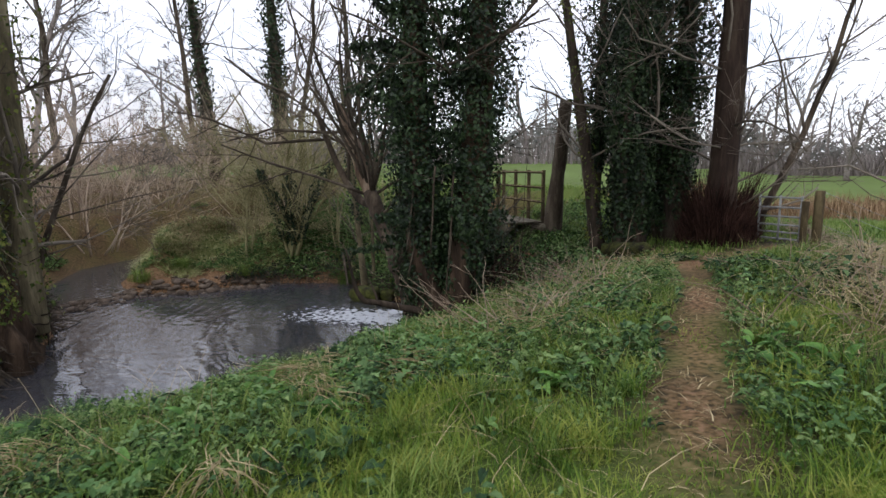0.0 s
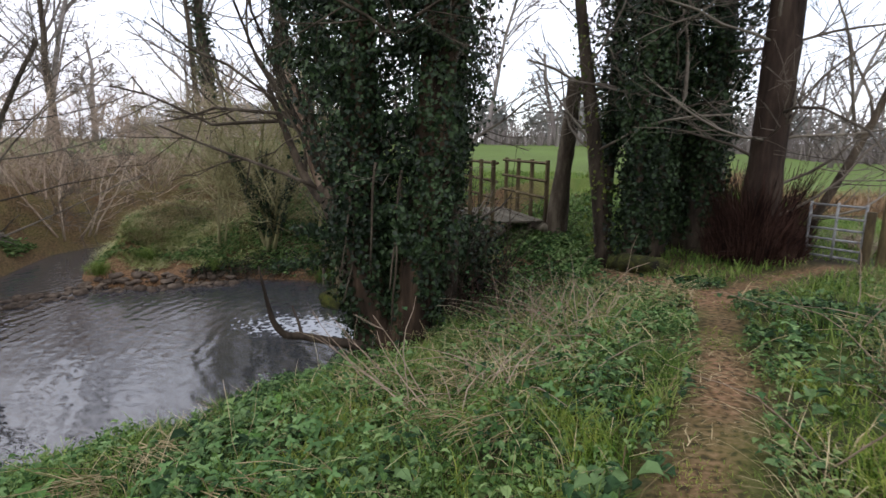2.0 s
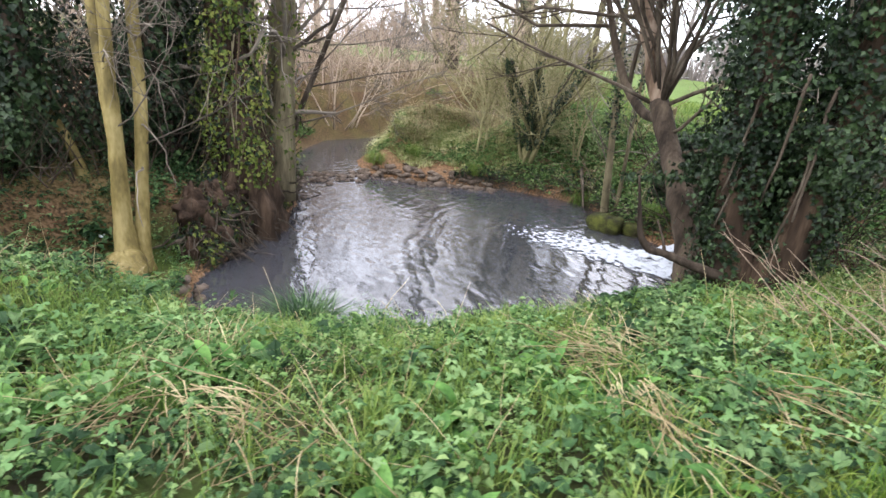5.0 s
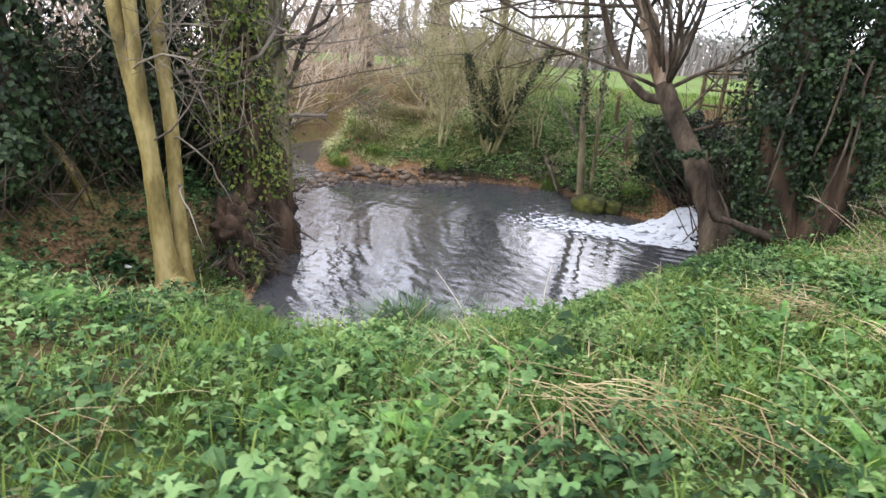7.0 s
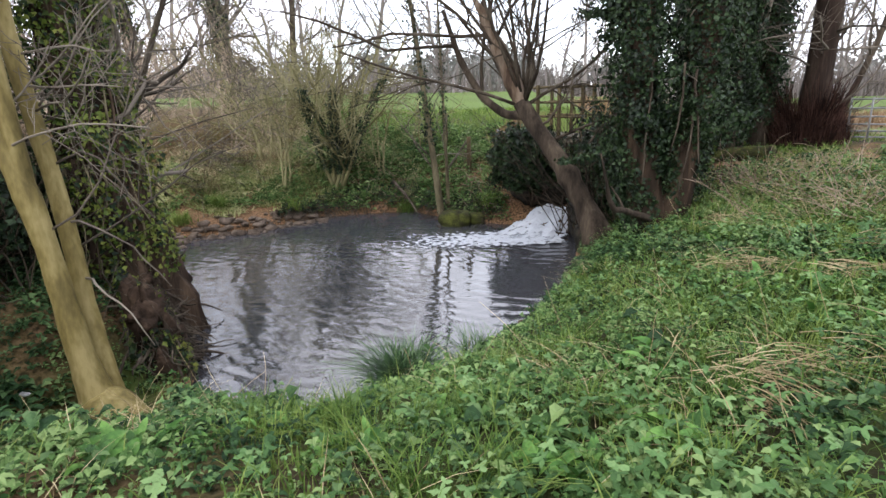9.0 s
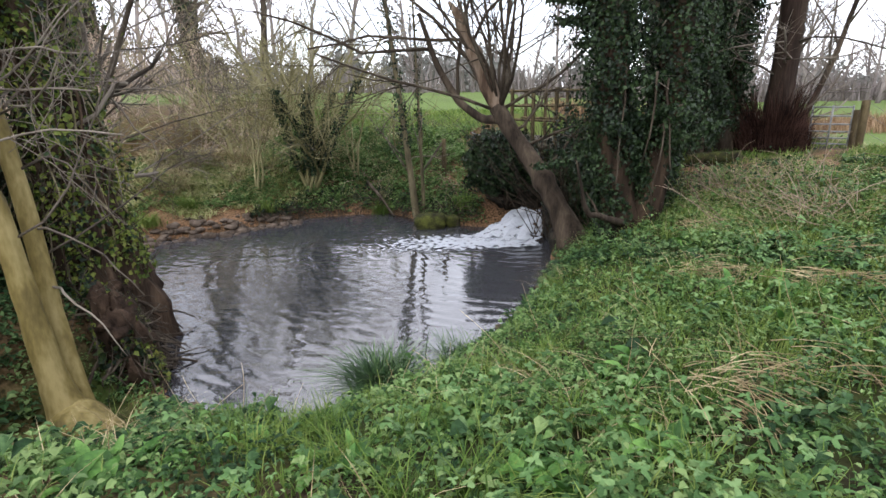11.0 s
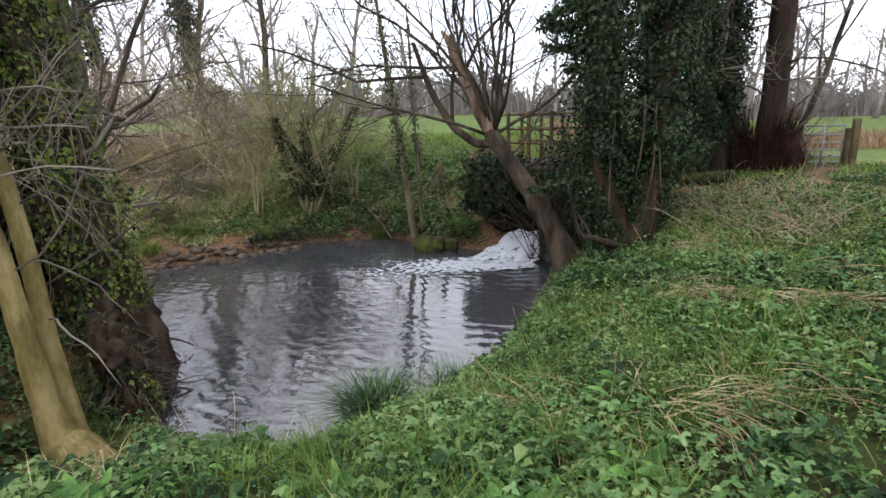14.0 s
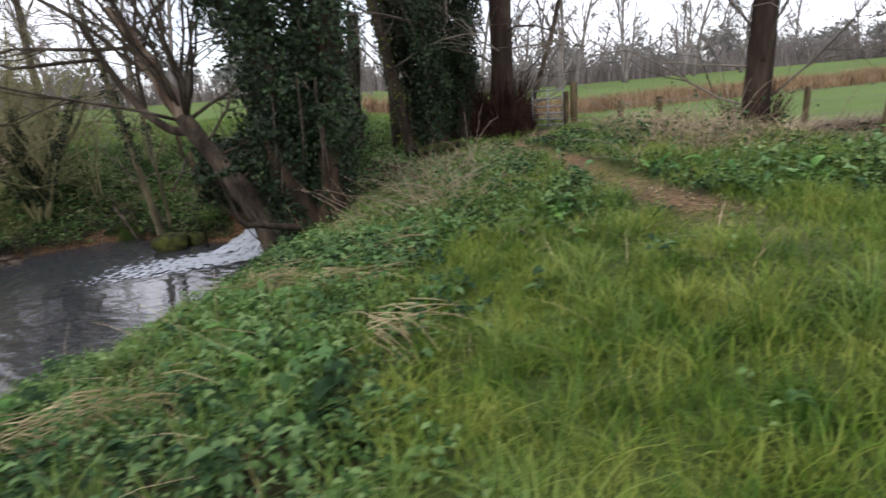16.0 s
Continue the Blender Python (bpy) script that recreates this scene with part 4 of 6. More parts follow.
# shrubs on the far bank
def shrub(name, x, y, h, stems, seed, label, twig=M_TWIGOLIVE, leaves=0, spread=0.35, group="", r=0.024, wide=0.3, kids=(10, 6, 4)):
    rng = np.random.default_rng(seed)
    z = gz(x, y)
    t = thing(name, (x, y, z), label, "shrub", group)
    c = Soup()
    p = {**TREE, "levels": 3, "kids": kids, "spread": 0.85, "jitter": 0.15, "lift": 0.015, "ratio": 0.5, "first": 0.1, "slim": 0.5, "least": 0.0035}
    for q in range(stems):
        an = q / stems * 6.28 + rng.random()
        w = (math.cos(an) * spread * rng.uniform(0.3, 1.3), math.sin(an) * spread * rng.uniform(0.3, 1.3), 1)
        st = (x + wide * math.cos(an) * rng.random(), y + wide * math.sin(an) * rng.random(), z - 0.05)
        a = Soup()
        pts = grow((a, a), st, w, h * rng.uniform(0.7, 1.1), r * rng.uniform(0.6, 1.2), 0, rng, p)
        part("stem", a, twig, t)
        if leaves:
            clad(c, pts[1:6], np.linspace(0.1, 0.17, 5), leaves // stems, 0.055, rng)
    if leaves:
        part("ivy_foliage", c, M_IVY, t, "ivy on the lower stems")
    return t


shrub("bank_shrub", -6.4, 13.2, 4.3, 8, 81, "pale olive multi-stemmed shrub with ivied stems on the far bank", M_TWIGOLIVE, 7600, 0.2, r=0.045, wide=0.2, kids=(11, 6, 4))
shrub("bank_shrub", -8.9, 14.6, 4.6, 5, 88, "tall olive bare shrub on the far bank", M_TWIGOLIVE, 0, 0.3, r=0.04, kids=(12, 6, 4))
shrub("bank_shrub", -9.6, 17.2, 5.0, 6, 89, "tall olive bare shrub on the far bank", M_TWIGOLIVE, 0, 0.32, r=0.04, kids=(12, 6, 4))
shrub("bank_shrub", -7.6, 12.7, 3.0, 3, 82, "pale olive bare shrub on the far bank", M_TWIGOLIVE, 0, 0.2, r=0.035, wide=0.1, kids=(8, 5, 3))
shrub("bank_shrub", -5.3, 13.9, 2.6, 3, 83, "pale olive bare shrub on the far bank", M_TWIGOLIVE, 0, 0.3, r=0.03, kids=(7, 4, 3))
shrub("bank_shrub", -7.2, 15.2, 4.4, 6, 84, "pale olive bare shrub on the far bank", M_TWIGOLIVE, 0, 0.34, r=0.04, kids=(12, 6, 4))
shrub("bank_shrub", -4.4, 15.5, 2.0, 3, 85, "small bare shrub on the far bank", M_TWIGOLIVE, 0, 0.3, kids=(7, 4, 3))
ivied_tree("slim_tree", -3.35, 12.1, (-0.75, 0.3), 6.0, 0.075, 86, "slim bare tree with ivy high on its stem", 900, M_IVY, 0.22, 0.06, start=6, bark=M_BARKBANK)
ivied_tree("slim_tree", -3.2, 12.3, (-0.2, 0.3), 5.5, 0.04, 87, "slim bare tree with ivy high on its stem", 250, M_IVY, 0.12, 0.06, start=7, bark=M_BARKBANK)



def holly():
    rng = np.random.default_rng(91)
    c = np.array([-1.35, 11.35, -0.3])
    t = thing("holly_bush", (c[0], c[1], gz(c[0], c[1])), "rounded dark evergreen bush hanging over the fall", "bush")
    s, tw = Soup(), Soup()
    n = 12000
    d = rng.normal(size=(n, 3))
    d /= np.linalg.norm(d, axis=1, keepdims=True)
    rad = np.array([1.0, 0.8, 0.86]) * (0.8 + 0.2 * np.sin(d[:, :1] * 7) * np.sin(d[:, 1:2] * 6 + 2) + 0.12 * np.sin(d[:, 2:] * 9 + 1) * np.sin(d[:, :1] * 13)) * rng.uniform(0.75, 1.05, (n, 1))
    leaf_cloud(s, c + d * rad, d, 0.075, rng)
    for _ in range(9):
        pts = wander((c[0] + 0.2, c[1] + 0.3, gz(c[0] + 0.2, c[1] + 0.4)), rng.normal(0, 0.4, 3) + (0, 0, 1), 1.2, 5, 0.15, 0.02, rng)
        tube(tw, pts, np.linspace(0.03, 0.008, 5), 4)
    part("stem_tangle", tw, M_BARKDARK, t)
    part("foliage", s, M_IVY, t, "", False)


holly()


def undergrowth():
    rng = np.random.default_rng(95)
    for x, y, r, h in ((-0.1, 9.9, 0.55, 2.3), (0.35, 10.7, 0.7, 1.7), (0.15, 9.0, 0.4, 1.2), (-6.9, 2.1, 0.55, 0.8), (-6.7, 1.2, 0.6, 0.6), (-7.4, 0.3, 0.8, 1.1), (-7.3, 3.7, 0.8, 1.3), (-8.2, 2.4, 0.9, 1.5), (-9.3, 4.0, 1.0, 1.8), (-8.1, 5.2, 0.8, 1.4), (-10.4, 2.8, 1.1, 1.8), (-9.3, 1.2, 1.0, 1.6), (-10.6, 5.2, 1.1, 1.8), (-7.6, 1.2, 0.8, 1.1), (-7.2, 5.0, 0.6, 1.2), (-11.8, 1.2, 1.2, 1.9), (-8.4, 6.3, 0.7, 1.2)):
        z = gz(x, y)
        t = thing("evergreen_bush", (x, y, z), "tangle of evergreen leaves and twigs, gloom in their dark colour", "bush", "thicket undergrowth")
        s, tw = Soup(), Soup()
        n = 2600
        d = rng.normal(size=(n, 3))
        d /= np.linalg.norm(d, axis=1, keepdims=True)
        p = np.array([x, y, z + h * 0.5]) + d * np.array([r, r, h * 0.62]) * rng.uniform(0.35, 1.1, (n, 1)) * (0.85 + 0.25 * np.sin(d[:, :1] * 5 + x) * np.sin(d[:, 1:2] * 6))
        p[:, 2] = np.maximum(p[:, 2], z + 0.03)
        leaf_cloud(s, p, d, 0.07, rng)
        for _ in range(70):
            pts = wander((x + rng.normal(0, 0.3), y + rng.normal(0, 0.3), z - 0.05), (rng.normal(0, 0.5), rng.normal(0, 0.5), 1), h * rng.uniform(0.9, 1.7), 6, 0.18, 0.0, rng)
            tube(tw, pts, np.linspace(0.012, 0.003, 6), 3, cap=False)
        # dark bark and ivy colours carry the thicket's gloom
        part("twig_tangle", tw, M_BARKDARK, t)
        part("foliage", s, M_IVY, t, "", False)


undergrowth()

# tall trees and thickets beyond
ivied_tree("tall_tree", -15.5, 25.5, (-0.8, 0.3), 13, 0.34, 101, "tall bare tree with ivy up the trunk beyond the channel", 5000, M_IVY, 0.5, 0.16)
ivied_tree("tall_tree", -19.0, 24.0, (-1.5, 0.3), 12, 0.3, 102, "tall bare tree with ivy up the trunk beyond the channel", 3000, M_IVY, 0.4, 0.16)
for i, (x, y, h) in enumerate([(-13.5, 29, 12), (-23, 27, 13), (-26, 20, 11), (-19, 32, 13)]):
    bare_tree("tall_tree", (x, y), (0.05 * (-1) ** i, 0, 1), h, 0.2, 110 + i, "tall bare grey tree beyond the channel", M_BARK, M_FARTREE, "tall trees beyond the channel", {"least": 0.007, "first": 0.25, "kids": (9, 5, 4, 3)})

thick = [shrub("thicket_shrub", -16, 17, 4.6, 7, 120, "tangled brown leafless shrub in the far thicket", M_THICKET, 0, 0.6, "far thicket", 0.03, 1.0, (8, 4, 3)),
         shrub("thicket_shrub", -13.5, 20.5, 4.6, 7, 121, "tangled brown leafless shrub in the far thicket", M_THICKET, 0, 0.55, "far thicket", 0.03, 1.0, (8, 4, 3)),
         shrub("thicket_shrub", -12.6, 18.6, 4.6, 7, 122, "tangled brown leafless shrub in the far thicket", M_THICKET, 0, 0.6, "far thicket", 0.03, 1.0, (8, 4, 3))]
rng = np.random.default_rng(130)
spots = [(-18.5, 13), (-17, 15), (-19, 18), (-16, 20), (-18, 22), (-14, 23.5), (-21, 15.5), (-20.5, 20), (-17.5, 9.5), (-19.5, 11), (-22, 12), (-15, 6.0), (-16.5, 7.0), (-12.8, 5.4), (-11, 4.6), (-13.5, 3.4), (-23, 17.5), (-24, 14)]
for i in range(12):
    a = math.radians(rng.uniform(121, 166))
    r = rng.uniform(20, 30)
    spots.append((1.7 + r * math.cos(a), r * math.sin(a)))
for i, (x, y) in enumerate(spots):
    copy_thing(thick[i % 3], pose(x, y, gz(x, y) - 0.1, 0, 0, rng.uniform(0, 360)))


# distant tree lines
def far_tree(seed, h):
    return bare_tree("far_tree", (40 + seed, 120), (0, 0, 1), h, 0.28, seed, "grey leafless tree in the distant tree line, haze in its colour", M_FARTREE, M_FARTREE, "distant tree line", {"levels": 3, "kids": (11, 6, 4), "first": 0.12, "least": 0.035, "spread": 0.7, "ratio": 0.42})


protos = [far_tree(200, 15), far_tree(201, 12), far_tree(202, 17), far_tree(203, 10)]
rng = np.random.default_rng(210)
spots = []
for x in np.arange(-15, 150, 4.2):
    spots.append((x + rng.normal(0, 1.2), 118 - 0.12 * x + rng.normal(0, 3)))
for x in np.arange(10, 70, 5.0):
    spots.append((x + rng.normal(0, 1.5), 84 + rng.normal(0, 3)))
for x in np.arange(-70, -4, 5.5):
    spots.append((x + rng.normal(0, 1.5), 66 + rng.normal(0, 4)))
for y in np.arange(10, 90, 6.0):
    spots.append((62 + 0.5 * y + rng.normal(0, 2), y))
for y in np.arange(-40, 40, 6.0):
    spots.append((-48 + rng.normal(0, 2), y))
for i, (x, y) in enumerate(spots):
    c = copy_thing(protos[i % 4], pose(x, y, gz(x, y) - 0.2, 0, 0, rng.uniform(0, 360)))


def evergreen_hedge():
    """Low scrub under the distant trees, uneven in outline."""
    s = Soup()
    rng = np.random.default_rng(220)
    n = 26000
    x = rng.uniform(-75, 150, n)
    y = np.where(x > rng.uniform(-40, 6, n), 114 - 0.12 * x, 62 + 0 * x) + rng.normal(0, 2.5, n)
    h = 0.6 * (3.4 + 3.6 * np.abs(np.sin(x * 0.23) * np.sin(x * 0.071 + 1)) + 1.8 * np.abs(np.sin(x * 0.61)) + 0.9 * np.abs(np.sin(x * 1.9))) * np.where(x > -8, 1.35, 1.0)
    blades(s, x, y, height(x, y) - 0.1, h * rng.uniform(0.4, 1.2, n), rng.uniform(0.03, 0.07, n), rng.uniform(0.05, 0.8, n), rng, 2)
    tagged(part("distant_scrub", s, M_FARTREE), "grey-brown scrub under the distant trees, haze in its colour", "scrub", kind="stuff")


evergreen_hedge()


def distant_wood():
    """Twig masses of the skyline wood, with haze put into their colour."""
    rng = np.random.default_rng(230)
    s = Soup()
    for q in range(74):
        if q < 24:
            x, y, r = -72 + 3.1 * q + rng.normal(0, 1), 70 + rng.normal(0, 4), rng.uniform(2.2, 3.8)
        else:
            x = -22 + 3.6 * (q - 24) + rng.normal(0, 1.5)
            y, r = 124 - 0.12 * x + rng.normal(0, 5), rng.uniform(3.0, 6.2)
        n = 420
        d = rng.normal(size=(n, 3))
        d /= np.linalg.norm(d, axis=1, keepdims=True)
        c = np.array([x, y, gz(x, y) + r * 0.85])
        leaf_cloud(s, c + d * np.array([r, r, r * 0.95]) * rng.uniform(0.35, 1.05, (n, 1)) * (0.85 + 0.2 * np.sin(d[:, :1] * 5 + q) * np.sin(d[:, 2:] * 6)), d, 0.16 * r, rng, 0.0)
    tagged(part("distant_wood", s, M_FARWOOD, None, "", False), "grey-green wood along the skyline, haze put into its colour", "wood", kind="stuff")


distant_wood()

# ---- built things ----


def box(soup, lo, hi, bevel=0.01):
    bm = bmesh.new()
    bmesh.ops.create_cube(bm, size=1)
    lo, hi = np.array(lo), np.array(hi)
    for v in bm.verts:
        v.co = Vector((lo + hi) / 2 + np.array(v.co) * (hi - lo))
    bmesh.ops.bevel(bm, geom=bm.edges[:], offset=bevel, segments=1, affect="EDGES")
    bm.verts.index_update()
    vs = np.array([v.co[:] for v in bm.verts])
    for k in (3, 4):
        fs = [[v.index for v in f.verts] for f in bm.faces if len(f.verts) == k]
        if fs:
            base = soup.n if k == 3 else base_
            if k == 3:
                base_ = soup.n
            soup.f.append(np.array(fs, np.int32) + base_)
    soup.v.append(vs.astype(np.float32))
    soup.n += len(vs)
    bm.free()


def post(x, y, h, r, seed, group="fence posts", lean=(0, 0), name="fence_post", label="weathered round timber fence post"):
    rng = np.random.default_rng(seed)
    z = gz(x, y)
    t = thing(name, (x, y, z), label, "post", group)
    s = Soup()
    stem(s, [(x, y, z - 0.2), (x + lean[0] * 0.5, y + lean[1] * 0.5, z + h / 2), (x + lean[0], y + lean[1], z + h)], [r * 1.05, r, r * 0.96], 9, 4, seed, 0.04)
    part("post", s, M_POST, t)


post(6.45, 11.45, 1.05, 0.085, 301, name="gate_post", label="stout square-topped timber gate post", group="gate posts")
post(6.2, 11.3, 0.85, 0.06, 302, name="gate_post", label="short dark timber gate post", group="gate posts")
for i, (x, y) in enumerate([(8.0, 12.2), (9.4, 12.7), (12.6, 11.4), (13.2, 9.4), (15.0, 8.2), (17.0, 7.0)]):
    post(x, y, 1.15, 0.075, 310 + i, lean=(0.03 * (-1) ** i, 0.02))
post(7.4, 4.6, 0.85, 0.05, 321, lean=(0.08, 0))


def gate(ax, ay, bx, by, h, name, label):
    """A tubular field gate of five bars, with its uprights."""
    za, zb = gz(ax, ay) + 0.12, gz(bx, by) + 0.12
    t = thing(name, (ax, ay, za), label, "gate")
    for i in range(6):
        s = Soup()
        u = (0, 0.16, 0.34, 0.54, 0.76, 1.0)[i] * (h - 0.1)
        tube(s, [(ax, ay, za + u), ((ax + bx) / 2, (ay + by) / 2, (za + zb) / 2 + u), (bx, by, zb + u)], [0.018] * 3, 7)
        part("bar", s, M_METAL, t)
    for f in (0.0, 0.5, 1.0):
        s = Soup()
        x, y, z = ax + (bx - ax) * f, ay + (by - ay) * f, za + (zb - za) * f
        tube(s, [(x, y, z - 0.04), (x, y, z + h * 0.5), (x, y, z + h - 0.06)], [0.02] * 3, 7)
        part("upright", s, M_METAL, t)


gate(5.55, 11.75, 6.15, 11.35, 0.88, "field_gate", "narrow galvanised tubular gate beside the thick tree")


def wire_fence():
    t = thing("wire_fence", (8.0, 12.2, 0), "slack wires strung between the hedge posts", "fence")
    pts = [(6.45, 11.45), (8.0, 12.2), (9.4, 12.7), (12.6, 11.4), (13.2, 9.4), (15.0, 8.2), (17.0, 7.0)]
    for h in (0.45, 0.8, 1.05):
        s = Soup()
        tube(s, [(x, y, gz(x, y) + h) for x, y in pts], [0.004] * len(pts), 4)
        part("wire", s, M_METAL, t)


wire_fence()


def far_fence():
    for i, (x, y) in enumerate([(-2.75, 13.4), (-2.0, 14.2), (-3.6, 15.6), (-0.4, 15.4)]):
        post(x, y, 0.95, 0.06, 330 + i, group="far bank fence posts", label="old timber fence post on the far bank")
    t = thing("fence_strut", (-3.2, 13.6, 0.3), "slanting timber strut against a far bank post", "strut")
    s = Soup()
    stem(s, [(-3.5, 13.7, gz(-3.5, 13.7)), (-2.8, 13.42, gz(-2.75, 13.4) + 0.85)], [0.035, 0.03], 7)
    part("strut", s, M_TIMBER, t)
    gate(-2.0, 14.2, -0.4, 15.4, 0.95, "far_gate", "metal field gate across the far bank")


far_fence()


def bridge():
    a, b = np.array([0.62, 13.0]), np.array([-1.0, 15.15])
    w = (b - a) / np.linalg.norm(b - a)
    n = np.array([w[1], -w[0]])
    L, half = np.linalg.norm(b - a), 0.55
    z = 0.02
    t = thing("footbridge", (*a, z), "plain timber footbridge with plank deck and post-and-rail sides", "bridge")
    rot = Matrix.Rotation(math.atan2(w[1], w[0]), 4, "Z")
    m = Soup()
    box(m, (-0.062, -half, -0.02), (0.062, half, 0.02), 0.006)
    plank = m.mesh("plank", M_TIMBER, False)
    for i in range(int(L / 0.14)):
        ob = new("plank", plank)
        p = a + w * (0.07 + 0.14 * i)
        ob.matrix_world = Matrix.Translation((*p, z)) @ rot
        ob.parent = t
        ob.matrix_parent_inverse = Matrix.Translation(-t.location)
    for side in (-1, 1):
        beam = Soup()
        e0, e1 = a + n * side * 0.5 - w * 0.2, b + n * side * 0.5 + w * 0.2
        tube(beam, [(*e0, z - 0.14), (*e1, z - 0.14)], [0.12, 0.12], 4)
        part("beam", beam, M_TIMBER, t)
        for i in range(4):
            p = a + w * (0.1 + (L - 0.2) * i / 3) + n * side * (half + 0.06)
            s = Soup()
            tube(s, [(*p, z - 0.3), (*p, z + 0.5), (*p, z + 1.3)], [0.05] * 3, 4)
            part("post", s, M_POST, t, smooth=False)
        for h in (0.5, 0.86, 1.24):
            s = Soup()
            p, q = a + n * side * half, b + n * side * half
            tube(s, [(*p, z + h), (*((p + q) / 2), z + h), (*q, z + h)], [0.032] * 3, 4)
            part("rail", s, M_POST, t, smooth=False)


bridge()


# ---- stones, fall and water plants ----
def rocks():
    rng = np.random.default_rng(401)
    big = [((-2.95, 11.35, -1.72), (0.34, 0.26, 0.22), M_MOSSROCK, "mossy square boulder standing at the edge of the fall"),
           ((-2.45, 11.6, -1.74), (0.2, 0.17, 0.15), M_MOSSROCK, "mossy stone at the edge of the fall"),
           ((-0.1, 10.25, -1.4), (0.34, 0.5, 0.55), M_WETROCK, "dark wet stone block beside the fall"),
           ((0.0, 10.85, -1.3), (0.32, 0.4, 0.5), M_WETROCK, "dark wet stone block beside the fall"),
           ((-0.15, 9.5, -1.68), (0.25, 0.35, 0.28), M_WETROCK, "dark wet stone block beside the fall"),
           # this ledge is an added dark block standing in for the shaded throat
           ((-0.75, 11.95, -1.05), (0.85, 0.35, 0.42), M_WETROCK, "dark ledge added behind the fall for its shaded throat"),
           ((0.15, 11.2, -1.0), (0.3, 0.3, 0.35), M_WETROCK, "dark round stone at the lip of the fall")]
    for at, size, mat, label in big:
        t = thing("boulder", at, label, "stone")
        s = Soup()
        blob(s, at, size, rng, 0.1, 18, 11, 0.6)
        part("stone", s, mat, t)
    for i in range(270):
        u = rng.random()
        if u < 0.45:
            x, y = -9.2 + rng.normal(0, 0.3), rng.uniform(7.7, 10.2)
        else:
            v = rng.random()
            x, y = -9.0 + 2.6 * v + rng.normal(0, 0.22), 9.9 + 2.1 * v + rng.normal(0, 0.25)
        z = max(gz(x, y), WATER_Z - 0.02)
        r = rng.uniform(0.03, 0.1) * (1.5 if rng.random() < 0.12 else 1)
        ob = Soup()
        blob(ob, (x, y, z + r * 0.25), (r * rng.uniform(0.8, 1.4), r * rng.uniform(0.8, 1.3), r * rng.uniform(0.35, 0.7)), rng, 0.2, 8, 5, 0.75)
        o = part("river_stone", ob, M_STONE)
        tagged(o, "rounded brown stone on the bar across the pool", "stone", "stones of the bar")
    for i in range(60):
        u = rng.random() * 7
        k = np.arange(len(POOL))
        x, y = np.interp(u, k, POOL[:, 0]) + rng.normal(0.1, 0.1), np.interp(u, k, POOL[:, 1]) - 0.05 + rng.normal(0, 0.1)
        r = rng.uniform(0.03, 0.09)
        ob = Soup()
        blob(ob, (x, y, max(gz(x, y), WATER_Z) + r * 0.2), (r * 1.2, r, r * 0.7), rng, 0.14, 8, 5)
        o = part("river_stone", ob, M_STONE)
        tagged(o, "small wet stone at the water's edge", "stone", "stones of the shore")


rocks()


def fall():
    """The tumbling white water below the weir and its froth drifting over the pool."""
    n, m = 64, 64
    u, v = np.meshgrid(np.linspace(0, 1, m), np.linspace(0, 1, n))
    i, j = np.meshgrid(np.arange(n - 1), np.arange(m - 1), indexing="ij")
    f = np.stack([i * m + j, i * m + j + 1, (i + 1) * m + j + 1, (i + 1) * m + j], -1).reshape(-1, 4)
    x0, y0 = -1.35 + 1.3 * u, 11.35 - 0.35 * u
    run = 1.7 * v
    x, y = x0 - 0.45 * run + 0.3 * (u - 0.5) * v, y0 - 0.75 * run
    churn = np.sin(u * 19 + v * 11) * np.sin(v * 15 - u * 9) + 0.7 * np.sin(u * 37 + v * 23) * np.sin(v * 31 + u * 13) + 0.4 * np.sin(u * 71 - v * 53) * np.sin(v * 67)
    crest = 0.16 + 0.36 * ease(u, 0.14, 0.36) * (1 - 0.35 * ease(u, 0.75, 1.0)) + 0.06 * np.sin(u * 12) * np.sin(u * 5 + 1)
    z = WATER_Z + 0.01 + crest * np.interp(v, [0, 0.12, 0.3, 0.5, 0.75, 1], [0.92, 1.0, 0.82, 0.5, 0.18, 0.0]) * (1 - 0.85 * np.abs(2 * u - 1) ** 5) + 0.06 * churn * ease(v, -0.1, 0.2) * (1 - 0.8 * v)
    s = Soup()
    s.add(np.stack([x, y, z], -1).reshape(-1, 3), f)
    t = thing("weir_fall", (-0.9, 10.9, WATER_Z), "low white waterfall tumbling into the pool", "waterfall", kind="structure")
    ob = part("fall", s, M_FOAM, t)
    a = ob.data.attributes.new("froth", "FLOAT", "POINT")
    a.data.foreach_set("value", (0.62 - 0.45 * np.abs(2 * u - 1) ** 8 - 0.3 * ease(v, 0.7, 1.0) + 0.14 * churn).ravel().astype(np.float32))
    u, v = np.meshgrid(np.linspace(-1, 1, m), np.linspace(0, 1, n))
    x, y = -0.75 - 4.6 * v - 0.25 * u * (1 - v), 10.35 - 0.9 * v + 1.6 * v ** 2 * 0.2 + u * (0.75 + 0.55 * v)
    z = WATER_Z + 0.012 + 0.03 * (1 - v) ** 3 * (1 + np.sin(u * 13 + v * 34) * np.sin(v * 41 - u * 5))
    s = Soup()
    s.add(np.stack([x, y, z], -1).reshape(-1, 3), f)
    ob = part("froth", s, M_FOAM, t)
    a = ob.data.attributes.new("froth", "FLOAT", "POINT")
    a.data.foreach_set("value", ((0.36 + 0.42 * (1 - v) ** 2) * (1 - np.abs(u + 0.15) ** 2.5) * (1 - ease(v, 0.55, 1.0))).ravel().astype(np.float32))


fall()

# ---- ground cover ----


